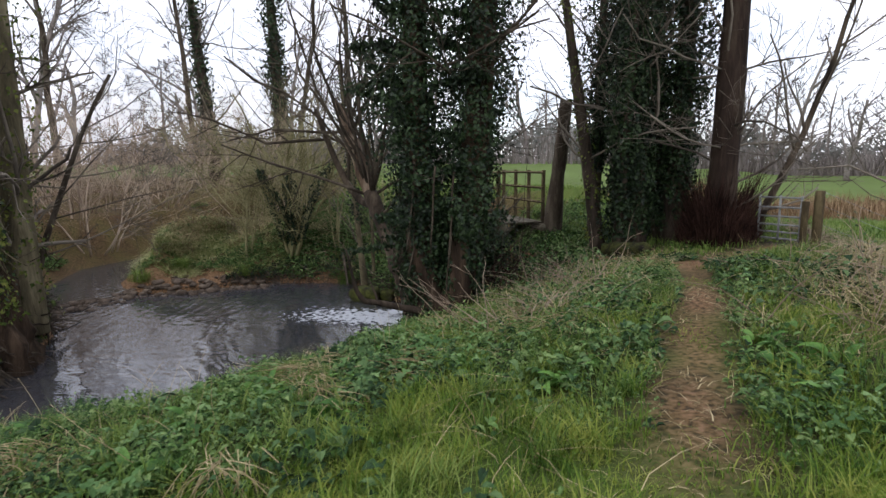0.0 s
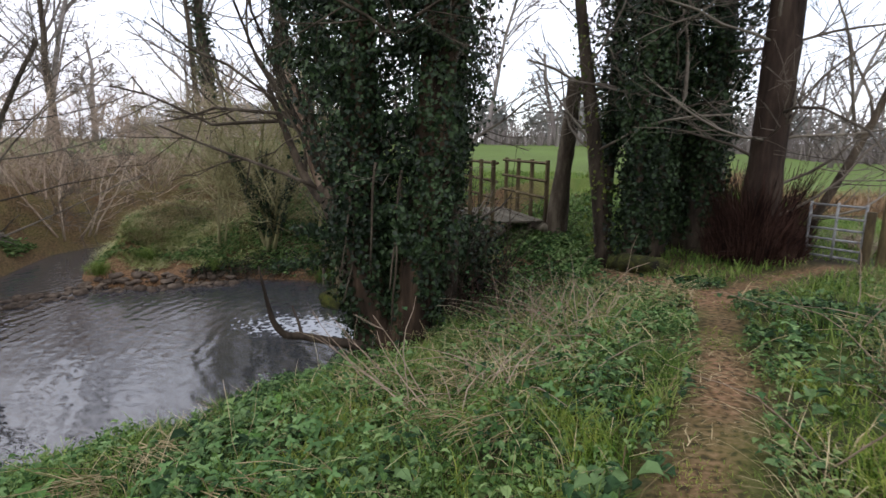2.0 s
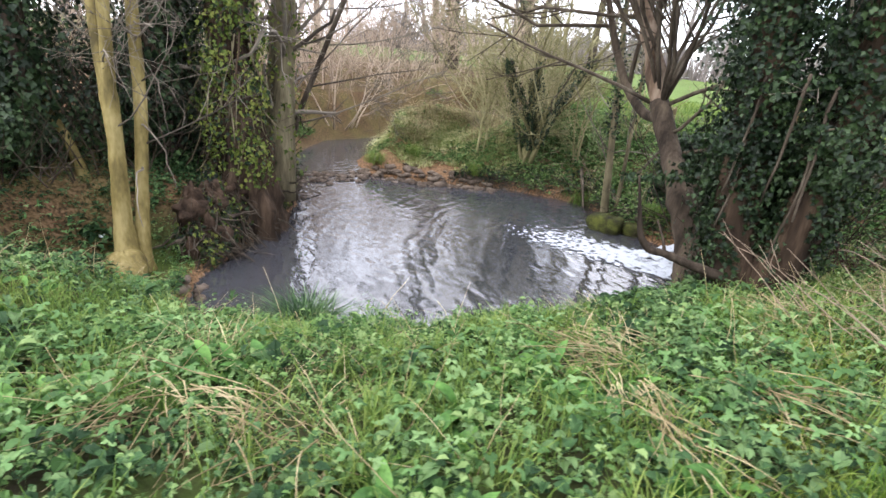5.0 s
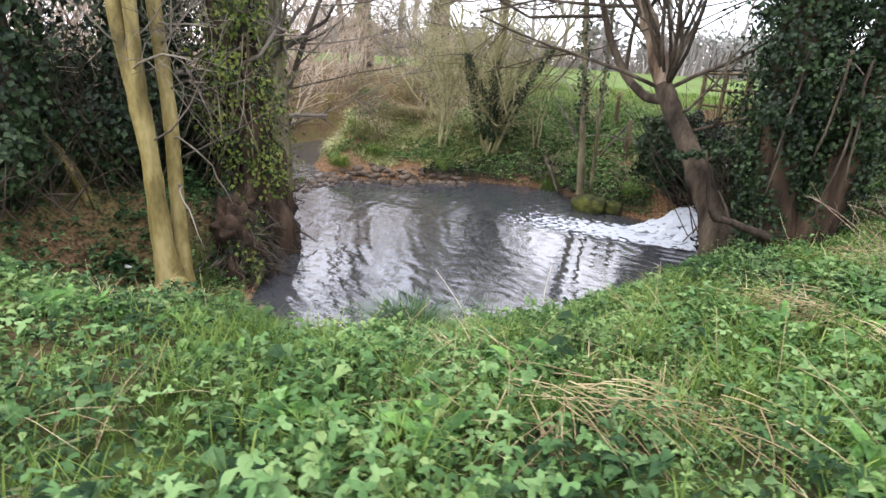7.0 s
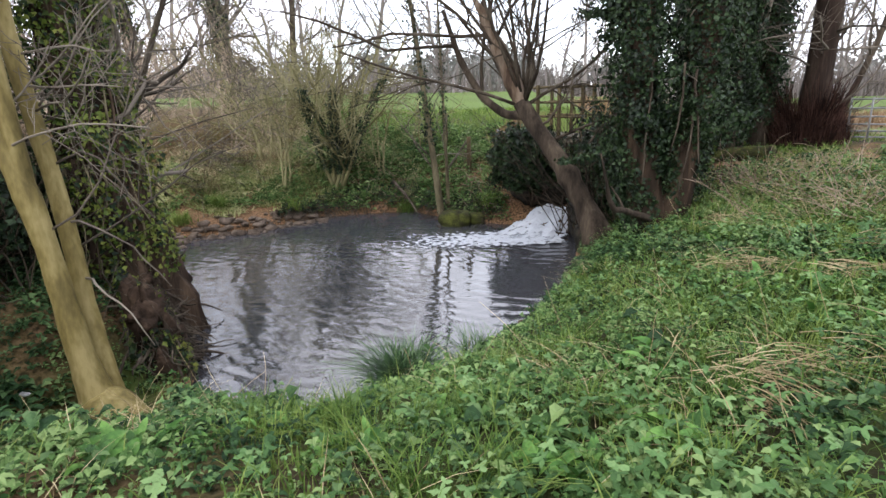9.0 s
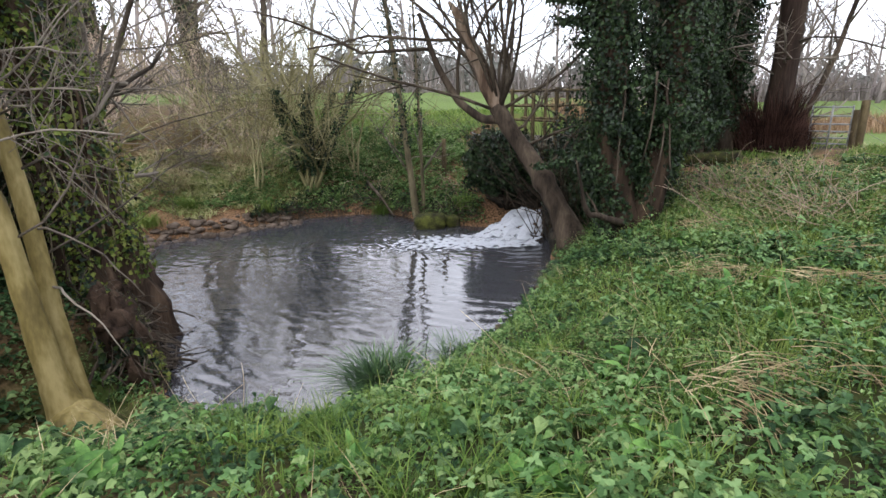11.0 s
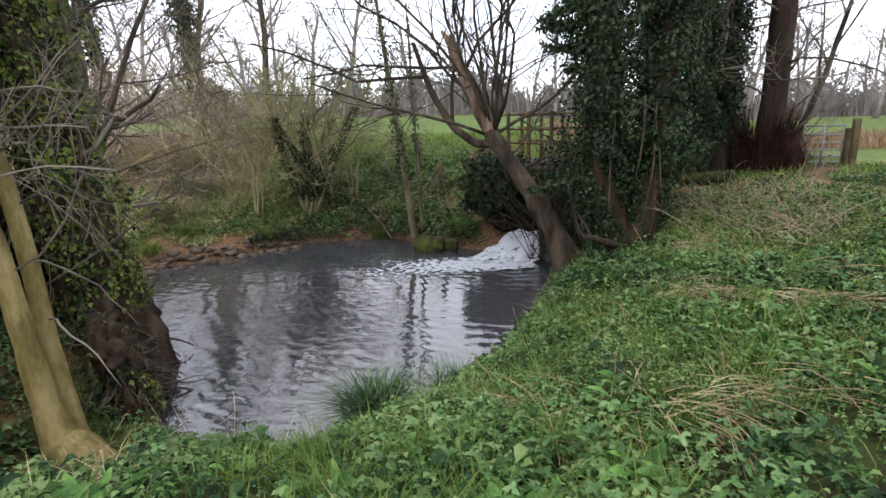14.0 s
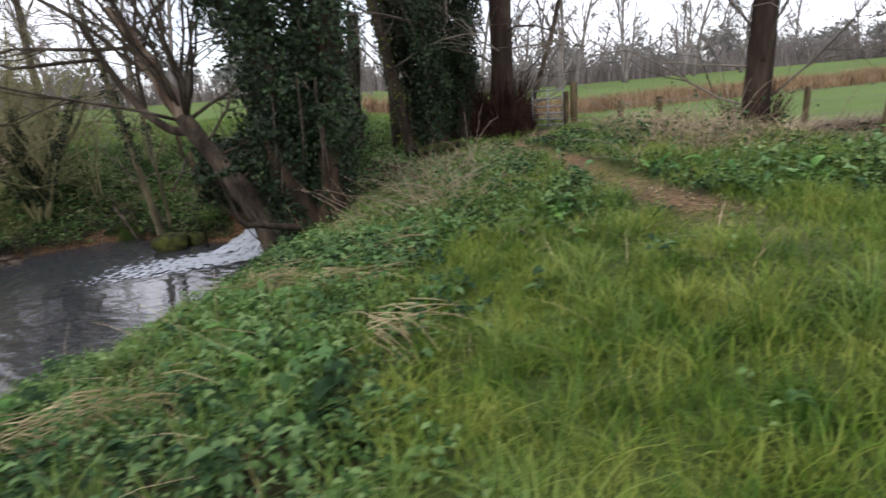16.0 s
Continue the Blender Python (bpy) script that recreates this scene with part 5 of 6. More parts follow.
def plants(soup, x, y, z, size, leaves, tall, rng, broad=0.36):
    """Leafy weeds: pointed leaves with a folded midrib round a short stalk."""
    n = len(x)
    up = np.array([0, 0, 1.0])
    for _ in range(leaves):
        a = rng.random(n) * 2 * np.pi
        rise = rng.uniform(0.25, 1.0, n) * tall
        L = size * rng.uniform(0.6, 1.3, n)
        w = L * rng.uniform(0.55, 1.0, n) * broad
        d = np.stack([np.cos(a), np.sin(a), 0 * a], 1)
        s = np.stack([-np.sin(a), np.cos(a), rng.normal(0, 0.25, n)], 1)
        tilt = rng.uniform(-0.5, 0.9, n)
        c0 = np.stack([x, y, z + rise], 1) + d * (rng.uniform(0.1, 0.35, n) * size)[:, None]
        m1 = c0 + d * (L * 0.35)[:, None] + up * (L * (0.14 + tilt * 0.3))[:, None]
        m2 = c0 + d * (L * 0.72)[:, None] + up * (L * (0.12 + tilt * 0.45))[:, None]
        tip = c0 + d * L[:, None] + up * (L * (tilt * 0.5 - 0.1))[:, None]
        fold = up * (w * 0.35)[:, None]
        s1, s2 = s * w[:, None], s * (w * 0.78)[:, None]
        v = np.stack([c0, m1 + s1 + fold, m2 + s2 + fold * 0.6, tip, m2 - s2 + fold * 0.6, m1 - s1 + fold, m1], 1)
        q = np.arange(n)[:, None] * 7
        base = soup.n
        soup.add(v.reshape(-1, 3), np.concatenate([q + np.array([[6, 2, 1, 0]])[:, [0, 1, 2, 3]], q + np.array([[0, 5, 4, 6]])]))
        soup.f.append((np.concatenate([q + np.array([[6, 3, 2]]), q + np.array([[6, 4, 3]])]) + base).astype(np.int32))


def lobed_leaves(soup, x, y, z, size, rng):
    """Flat palmate leaves with five ragged lobes, each held level on a short stalk."""
    n, k = len(x), 19
    th = np.linspace(-2.6, 2.6, k)
    r = 0.66 + 0.34 * np.cos(th * 3.6)
    a = rng.random(n) * 2 * np.pi
    R = size[:, None] * r[None] * rng.uniform(0.85, 1.15, (n, k))
    ang = a[:, None] + th[None]
    tx, ty = rng.normal(0, 0.25, n), rng.normal(0, 0.25, n)
    dx, dy = R * np.cos(ang), R * np.sin(ang)
    dz = dx * tx[:, None] + dy * ty[:, None] - 0.22 * R ** 2 / size[:, None] + 0.1 * size[:, None] * np.cos(th * 6)[None]
    rim = np.stack([x[:, None] + dx, y[:, None] + dy, z[:, None] + dz], -1)
    v = np.concatenate([np.stack([x, y, z], -1)[:, None], rim], 1)
    q = np.arange(n)[:, None] * (k + 1)
    soup.add(v.reshape(-1, 3), np.concatenate([q + np.array([[0, i + 1, i + 2]]) for i in range(k - 1)]))


def scatter(n, x0, x1, y0, y1, rng, least=0.12):
    x, y = rng.uniform(x0, x1, n), rng.uniform(y0, y1, n)
    d = to_pool(x, y)
    keep = (d > least) & (to_line(x, y, CHANNEL) > 1.2) & ((to_line(x, y, STREAM) > 0.9) | (y < 10.5))
    x, y, d = x[keep], y[keep], d[keep]
    return x, y, height(x, y), d


def patch(x, y, s, seed):
    return 0.5 + 0.5 * lumps(x + seed * 3.7, y - seed * 1.9, s)


def cover():
    rng = np.random.default_rng(501)
    path = lambda x, y: np.minimum(to_line(x, y, PATHWAY), to_line(x, y, SIDEPATH))
    # lush grass of the bank and the lawn
    s, lawn = Soup(), Soup()
    x, y, z, d = scatter(190000, -6.5, 8.5, -3.6, 10.5, rng)
    pw, pt = path(x, y), patch(x, y, 0.9, 1)
    lush = lushness(x, y)
    keep = (rng.random(len(x)) < np.clip(0.13 + 0.5 * pt * (pt > 0.54) + 0.3 * lush, 0, 1)) & ((pw > 0.14 + 0.3 * patch(x, y, 2.6, 6) * rng.random(len(x))) | (rng.random(len(x)) < 0.03 + 0.35 * (1 - ease(y, 1.0, 3.2)))) & (x > -5.6 - 0.0 * y)
    x, y, z, d, lush, pw = x[keep], y[keep], z[keep], d[keep], lush[keep], pw[keep]
    h = rng.uniform(0.08, 0.22, len(x)) * (0.75 + 0.8 * patch(x, y, 1.6, 4)) * np.clip(pw / 0.6 + 0.4 * lush, 0.3, 1) * (1 - 0.45 * lush)
    is_lawn = rng.random(len(x)) < lush
    for so, k in ((lawn, is_lawn), (s, ~is_lawn)):
        blades(so, x[k], y[k], z[k] - 0.01, h[k], rng.uniform(0.003, 0.0065, k.sum()), rng.uniform(0.2, 0.9, k.sum()), rng)
    x, y, z, d = scatter(170000, 0.8, 7.0, -2.4, 6.5, rng)
    trod = path(x, y)
    keep = rng.random(len(x)) < lushness(x, y) * (0.35 + 0.65 * patch(x, y, 1.4, 23)) * np.where(trod > 0.15 + 0.25 * rng.random(len(x)), 1, 0.55 * (1 - ease(y, 1.2, 3.0)))
    x, y, z = x[keep], y[keep], z[keep]
    n = len(x)
    blades(lawn, x, y, z - 0.005, rng.uniform(0.035, 0.12, n) * (0.5 + 1.2 * patch(x, y, 1.9, 27) ** 1.5), rng.uniform(0.002, 0.0038, n), rng.uniform(0.4, 1.5, n), rng, 2)
    # taller tufts standing out of the sward
    for so, count, x0, x1, y0, y1, tall in ((lawn, 560, 1.2, 6.4, -1.6, 6.0, 0.2), (s, 420, -3.5, 4.2, 0.2, 8.5, 0.27)):
        cx, cy, cz, cd = scatter(count, x0, x1, y0, y1, rng, 0.4)
        k = (path(cx, cy) > 0.3) & (rng.random(len(cx)) < 0.25 + patch(cx, cy, 0.9, 61))
        cx, cy = np.repeat(cx[k], 46), np.repeat(cy[k], 46)
        n = len(cx)
        bx, by = cx + rng.normal(0, 0.055, n), cy + rng.normal(0, 0.055, n)
        blades(so, bx, by, height(bx, by) - 0.01, tall * rng.uniform(0.5, 1.25, n), rng.uniform(0.0025, 0.005, n), rng.uniform(0.3, 1.3, n), rng)
    # moss and litter on the trodden path
    moss, bits = Soup(), Soup()
    u, side = rng.uniform(0, 12.0, 9000), rng.normal(0, 0.2, 9000)
    x, y = np.interp(u - 1, PATHWAY[:, 1], PATHWAY[:, 0]) + side, u - 1
    k = (patch(x, y, 2.1, 33) + 0.5 * (np.abs(side) - 0.2) > 0.55)
    blades(moss, x[k], y[k], height(x[k], y[k]) - 0.004, rng.uniform(0.012, 0.04, k.sum()), rng.uniform(0.002, 0.004, k.sum()), rng.uniform(0.3, 1.5, k.sum()), rng, 2)
    tagged(part("path_moss", moss, M_LAWN), "low moss and trodden grass on the path", "moss", kind="stuff")
    k = (patch(x, y, 1.5, 35) > 0.55) & (rng.random(len(x)) < 0.14)
    blades(bits, x[k], y[k], height(x[k], y[k]) + 0.004, rng.uniform(0.02, 0.08, k.sum()), rng.uniform(0.0015, 0.004, k.sum()), rng.uniform(2.2, 2.8, k.sum()), rng, 2)
    tagged(part("path_litter", bits, M_STRAW), "dead stems and leaf litter on the path", "litter", kind="stuff")
    tagged(part("grass", s, M_GRASS), "lush green bank grass in uneven tufts", "grass", kind="stuff")
    tagged(part("lawn_grass", lawn, M_LAWN), "short bright yellow-green trodden grass", "grass", kind="stuff")
    # broad-leaved weeds
    s, dk = Soup(), Soup()
    x, y, z, d = scatter(60000, -9.5, 6.6, -2.2, 9.8, rng, 0.1)
    pt, pw = patch(x, y, 0.8, 2), path(x, y)
    lush = lushness(x, y)
    keep = (rng.random(len(x)) < np.clip(0.15 + 1.1 * pt, 0.05, 1) * (1 - 0.97 * lush)) & ((pw > 0.15 + 0.22 * rng.random(len(x)) * (0.5 + patch(x, y, 2.0, 41))) | ((y < 0.5) & (x < 2)))
    x, y, z, d = x[keep], y[keep], z[keep], d[keep]
    clear = ((x < 4.4) | (y < 3.4) | (rng.random(len(x)) < 0.25)) & (np.hypot(x + 5.4, y - 2.9) > 0.5) & (np.hypot(x + 5.05, y - 2.3) > 0.3)
    x, y, z, d = x[clear], y[clear], z[clear], d[clear]
    dark = patch(x, y, 0.6, 7) + 0.45 * rng.random(len(x)) + 0.6 * (x < -6.2) > 0.82
    fine = rng.random(len(x)) < 0.15 + 0.7 * ease(patch(x, y, 1.1, 31), 0.4, 0.65)
    for so, k, sz, many in ((s, ~dark & fine, 0.032, 8), (s, ~dark & ~fine, 0.056, 7), (dk, dark & fine, 0.042, 7), (dk, dark & ~fine, 0.085, 6)):
        plants(so, x[k], y[k], z[k], sz * rng.uniform(0.55, 1.35, k.sum()) * (0.7 + 0.7 * patch(x[k], y[k], 1.3, 12) ** 2), many, rng.uniform(0.02, 0.2, k.sum()) * (0.3 + 1.6 * patch(x[k], y[k], 2.4, 51) ** 1.3), rng)
    tagged(part("weeds", s, M_LEAF, None, "", False), "fresh green nettles and broad-leaved weeds covering the bank", "weeds", kind="stuff")
    tagged(part("dark_weeds", dk, M_DARKLEAF, None, "", False), "darker broad-leaved weeds in clumps on the bank", "weeds", kind="stuff")
    # lobed leaves of hogweed and buttercup in loose colonies
    lo = Soup()
    x, y, z, d = scatter(16000, -6.5, 5.6, -0.6, 7.5, rng, 0.15)
    keep = (rng.random(len(x)) < ease(patch(x, y, 0.75, 71), 0.42, 0.72) * (1 - lushness(x, y)) ** 3) & (path(x, y) > 0.4) & ((x < 4.6) | (y < 4))
    x, y, z = x[keep], y[keep], z[keep]
    lobed_leaves(lo, x, y, z + rng.uniform(0.06, 0.2, len(x)), rng.uniform(0.022, 0.06, len(x)) * (0.7 + 0.6 * patch(x, y, 2.0, 72)), rng)
    tagged(part("lobed_weeds", lo, M_LOBED), "fresh green lobed leaves in colonies on the bank", "weeds", kind="stuff")
    # far bank cover
    s, g = Soup(), Soup()
    x, y, z, d = scatter(34000, -14, 2.5, 10.5, 17.5, rng, 0.08)
    keep = (z > -1.78) & (to_line(x, y, np.array([(-9, 10.6), (-7, 11.6)])) > 0.7) & (rng.random(len(x)) < (0.1 + 1.1 * patch(x, y, 0.7, 5)) * (1 - 0.85 * (np.hypot(x + 10.6, y - 13.8) < 2.6)) * (1 - 0.75 * ease(y + 0.5 * x, 13.0, 15.0)))
    plants(s, x[keep], y[keep], z[keep], 0.085 * rng.uniform(0.6, 1.4, keep.sum()), 5, rng.uniform(0.02, 0.2, keep.sum()), rng)
    tagged(part("far_bank_weeds", s, M_LEAF, None, "", False), "green weeds and ivy on the far bank", "weeds", kind="stuff")
    x, y, z, d = scatter(70000, -18, 12, 9.5, 24, rng, 0.3)
    keep = (z > -1.6) & ((x + 0.35 * (y - 10) > -6.0) | (np.hypot(x + 10.6, y - 13.8) < 2.6)) & (path(x, y) > 0.35) & (rng.random(len(x)) < 0.12 + 0.88 * np.maximum(ease(d, 2.0, 3.2), np.hypot(x + 10.6, y - 13.8) < 2.4))
    x, y, z = x[keep], y[keep], z[keep]
    blades(g, x, y, z, rng.uniform(0.08, 0.26, len(x)), rng.uniform(0.006, 0.012, len(x)), rng.uniform(0.3, 1.0, len(x)), rng, 2)
    tagged(part("far_bank_grass", g, M_GRASS), "rough green grass on the far bank and field edge", "grass", kind="stuff")
    # dead straw, matted in patches
    s = Soup()
    x, y, z, d = scatter(60000, -5, 9.5, -3, 11.5, rng, 0.15)
    pt = patch(x, y, 1.1, 3)
    right = ease(x - 0.25 * y, 3.3, 4.4) * ease(y, 3.9, 5.2) + 0.5 * np.exp(-((x - 2.5) ** 2 + (y - 6) ** 2) / 2.0) + 0.55 * np.exp(-((x - 2.9) ** 2 / 2.2 + (y - 8.7) ** 2 / 1.4))
    lushz = ease(x, 0.3, 1.5) * (1 - ease(y, 1.5, 4.0))
    keep = rng.random(len(x)) < np.clip(0.7 * (pt > 0.68) * pt + 0.85 * right, 0.01, 1) * (path(x, y) > 0.2) * (1 - 0.8 * lushz)
    x, y, z, right = x[keep], y[keep], z[keep], np.clip(right[keep], 0, 1)
    blades(s, x, y, z, rng.uniform(0.1, 0.36, len(x)) * (1 + 0.9 * right), rng.uniform(0.002, 0.0035, len(x)) * (1 + right), rng.uniform(0.9, 2.2, len(x)), rng)
    tagged(part("dead_straw", s, M_STRAW), "matted pale dead grass and stems", "straw", kind="stuff")
    # mound across the channel, straw topped
    s = Soup()
    x, y, z, d = scatter(22000, -14, -8, 11, 17, rng, 0.6)
    keep = (patch(x, y, 0.9, 8) + 0.6 * ease(y, 13.2, 14.8) > 0.5) & (np.hypot(x + 10.6, y - 13.9) < 2.5) & (z > -1.4)
    x, y, z = x[keep], y[keep], z[keep]
    blades(s, x, y, z, rng.uniform(0.2, 0.55, len(x)), rng.uniform(0.004, 0.008, len(x)), rng.uniform(0.8, 1.8, len(x)), rng, 2)
    tagged(part("mound_straw", s, M_STRAW), "bleached grass over the green mound", "straw", kind="stuff")
    s = Soup()
    x, y, z, d = scatter(60000, -13.4, -4.2, 11.0, 16.8, rng, 0.4)
    keep = ((np.hypot(x + 10.7, y - 13.8) < 2.5 + 0.4 * lumps(x, y, 2)) | (rng.random(len(x)) < 0.55 * ease(patch(x, y, 1.1, 17), 0.4, 0.6))) & (z > -1.6)
    x, y, z = x[keep], y[keep], z[keep]
    blades(s, x, y, z, rng.uniform(0.1, 0.3, len(x)), rng.uniform(0.008, 0.018, len(x)), rng.uniform(0.9, 2.2, len(x)), rng, 2)
    tagged(part("mound_grass", s, M_PALEGRASS), "pale green grass covering the mound", "grass", kind="stuff")
    # brown reed bed behind the gate
    s = Soup()
    n = 34000
    x = rng.uniform(2, 60, n)
    y = 24 + rng.uniform(0, 7, n) + 0.08 * x
    z = height(x, y)
    blades(s, x, y, z, rng.uniform(0.4, 1.15, n) * (0.6 + 0.6 * patch(x, y, 0.5, 9)), rng.uniform(0.008, 0.016, n), rng.uniform(0.1, 0.8, n), rng, 2)
    tagged(part("reed_bed", s, M_REED), "belt of dead brown reeds along the field", "reeds", kind="stuff")
    s = Soup()
    n = 16000
    x = rng.uniform(6.5, 20, n)
    y = 12.6 - 0.35 * (x - 9) + rng.normal(0, 0.35, n)
    z = height(x, y)
    blades(s, x, y, z, rng.uniform(0.2, 0.7, n), rng.uniform(0.003, 0.006, n), rng.uniform(0.6, 1.8, n), rng, 2)
    tagged(part("hedge_bramble", s, M_TWIGBROWN), "brown brambles and dead stems along the fence", "bramble", kind="stuff")


cover()


def tuft(x, y, n, h, seed, label, mat=M_GRASS):
    rng = np.random.default_rng(seed)
    z = max(gz(x, y), WATER_Z - 0.02)
    t = thing("sedge_tuft", (x, y, z), label, "sedge", "sedge tufts")
    s = Soup()
    px_, py_ = x + rng.normal(0, 0.13, n), y + rng.normal(0, 0.1, n)
    blades(s, px_, py_, np.full(n, z), h * rng.uniform(0.6, 1.2, n), rng.uniform(0.004, 0.008, n), rng.uniform(0.3, 1.5, n), rng, 4)
    part("foliage", s, mat, t)


tuft(-2.78, 3.85, 900, 0.6, 601, "dark green sedge tuft at the near water's edge", M_DARKLEAF)
tuft(-2.0, 4.15, 200, 0.42, 602, "small sedge tuft at the near water's edge", M_DARKLEAF)
tuft(-9.3, 10.4, 300, 0.4, 603, "bright green sedge tuft on the stony bar")
tuft(-9.0, 11.5, 300, 0.4, 604, "bright green sedge tuft on the stony bar")
tuft(-4.4, 12.9, 200, 0.5, 605, "sedge tuft hanging from the far bank")
tuft(-7.2, 12.0, 200, 0.4, 606, "sedge tuft on the far bank")
tuft(-2.2, 11.9, 260, 0.5, 607, "sedge tuft above the boulder")


def dead_clumps():
    rng = np.random.default_rng(651)
    for x, y, r in ((0.25, 4.15, 0.1), (0.55, 3.75, 0.1), (0.85, 3.4, 0.11), (1.15, 3.1, 0.12), (1.4, 3.8, 0.18), (-0.6, 1.5, 0.15), (-0.45, 1.7, 0.16), (0.0, 1.85, 0.2), (2.6, 4.8, 0.22), (2.1, 5.8, 0.22), (1.3, 1.9, 0.15), (5.3, 4.2, 0.3), (5.6, 5.6, 0.3), (5.2, 6.8, 0.3), (6.3, 6.2, 0.3), (5.9, 8.0, 0.3), (1.0, 6.0, 0.25), (2.9, 6.9, 0.3), (3.0, 8.2, 0.3)):
        t = thing("dead_grass_clump", (x, y, gz(x, y)), "collapsed clump of pale dead grass stems", "dead grass", "dead grass clumps")
        side = -1.0 + rng.normal(0, 0.7)
        for _ in range(34):
            s = Soup()
            px_, py_ = x + rng.normal(0, r), y + rng.normal(0, r * 0.6)
            a = side + rng.normal(0, 0.45)
            pts = wander((px_, py_, max(gz(px_, py_), WATER_Z) + rng.uniform(0.04, 0.2)), (math.cos(a), math.sin(a), rng.uniform(0.0, 0.5)), rng.uniform(0.2, 0.55), 5, 0.1, -0.14, rng)
            pts[:, 2] = np.maximum(pts[:, 2], height(pts[:, 0], pts[:, 1]) + 0.02)
            tube(s, pts, np.linspace(0.004, 0.0016, 5), 3, cap=False)
            part("stem", s, M_STRAW, t)


dead_clumps()


def stalks():
    rng = np.random.default_rng(701)
    spots = [(1.9, 4.9, 0.5), (2.2, 5.3, 0.5), (1.6, 5.4, 0.4), (2.9, 4.2, 0.3), (0.9, 4.4, 0.3), (-0.2, 3.2, 0.3), (-1.4, 2.9, 0.35), (-2.2, 2.6, 0.3), (-3.6, 2.1, 0.3), (-4.6, 2.0, 0.3), (0.6, 2.4, 0.4), (1.4, 6.3, 0.5), (2.6, 6.6, 0.5), (5.4, 4.5, 0.5), (5.8, 6.0, 0.6), (5.2, 7.6, 0.6), (-0.6, 1.6, 0.4), (1.0, 5.9, 0.4)]
    for i, (x, y, r) in enumerate(spots):
        t = thing("dead_stalks", (x, y, gz(x, y)), "loose spray of pale dead weed stalks", "stalks", "dead stalks")
        for _ in range(8):
            s = Soup()
            a, b = x + rng.normal(0, r * 0.6), y + rng.normal(0, r * 0.6)
            w = (rng.normal(0, 0.5), rng.normal(0, 0.5), rng.uniform(0.4, 1.2))
            pts = wander((a, b, gz(a, b) - 0.02), w, rng.uniform(0.25, 0.7), 6, 0.08, -0.06, rng)
            tube(s, pts, np.linspace(0.0028, 0.0012, 6), 4)
            part("stalk", s, M_STRAW, t)


stalks()
s = Soup()
bl = np.random.default_rng(801)
blob(s, (-6.2, 2.92, gz(-6.2, 2.92) + 0.02), (0.08, 0.04, 0.02), bl, 0.3, 14, 8)
o = part("plastic_scrap", s, M_WHITE)
tagged(o, "crumpled white plastic caught behind the pale tree", "litter")


def brambles():
    """Low tangles of arching stems with a few leaves."""
    rng = np.random.default_rng(901)
    for x, y, r, n, mat in ((1.45, 8.7, 0.75, 170, M_TWIGRED), (2.2, 8.0, 0.6, 110, M_TWIGBROWN), (2.3, 5.7, 0.5, 90, M_TWIGBROWN), (2.7, 7.0, 0.6, 100, M_TWIGBROWN), (5.6, 5.0, 0.8, 150, M_TWIGBROWN), (5.9, 7.2, 0.9, 150, M_TWIGBROWN), (0.6, 10.4, 0.6, 120, M_TWIGRED), (-4.8, 13.6, 0.8, 120, M_TWIGBROWN), (-2.3, 12.3, 0.7, 110, M_TWIGBROWN)):
        t = thing("bramble", (x, y, gz(x, y)), "low tangle of brown arching bramble stems", "bramble", "brambles")
        lv = Soup()
        tips = []
        for _ in range(n // 2):
            s = Soup()
            px_, py_ = x + rng.normal(0, r * 0.5), y + rng.normal(0, r * 0.5)
            pts = wander((px_, py_, gz(px_, py_) - 0.02), (rng.normal(0, 0.7), rng.normal(0, 0.7), 1.0), rng.uniform(0.4, 1.1), 7, 0.16, -0.16, rng)
            tube(s, pts, np.linspace(0.007, 0.0022, 7), 3, cap=False)
            part("stem", s, mat, t)
            tips += [pts[3], pts[5]]
        tips = np.array(tips)
        leaf_cloud(lv, tips + rng.normal(0, 0.04, tips.shape), np.tile([0, -0.2, 1.0], (len(tips), 1)), 0.05, rng)
        part("foliage", lv, M_DARKLEAF, t, "", False)


brambles()


def leaf_mesh(length, width, bend, rng):
    """One long leaf folded along its midrib, arching over along x."""
    n = 6
    u = np.linspace(0, 1, n)
    w = width * np.sin(np.pi * (0.06 + 0.94 * u) ** 0.8) * (1 + 0.06 * np.sin(u * 17))
    x, z = length * (u - 0.15 * bend * u ** 3), length * (0.75 * u - bend * u ** 2)
    mid = np.stack([x, 0 * u, z], 1)
    rows = np.stack([mid + np.stack([0 * u, w, 0.35 * w], 1), mid, mid + np.stack([0 * u, -w, 0.35 * w], 1)], 1)
    i = np.arange(n - 1)[:, None] * 3
    s = Soup()
    s.add(rows.reshape(-1, 3), np.concatenate([i + np.array([[0, 1, 4, 3]]), i + np.array([[1, 2, 5, 4]])]))
    return s.mesh("leaf", M_CLUMPLEAF)


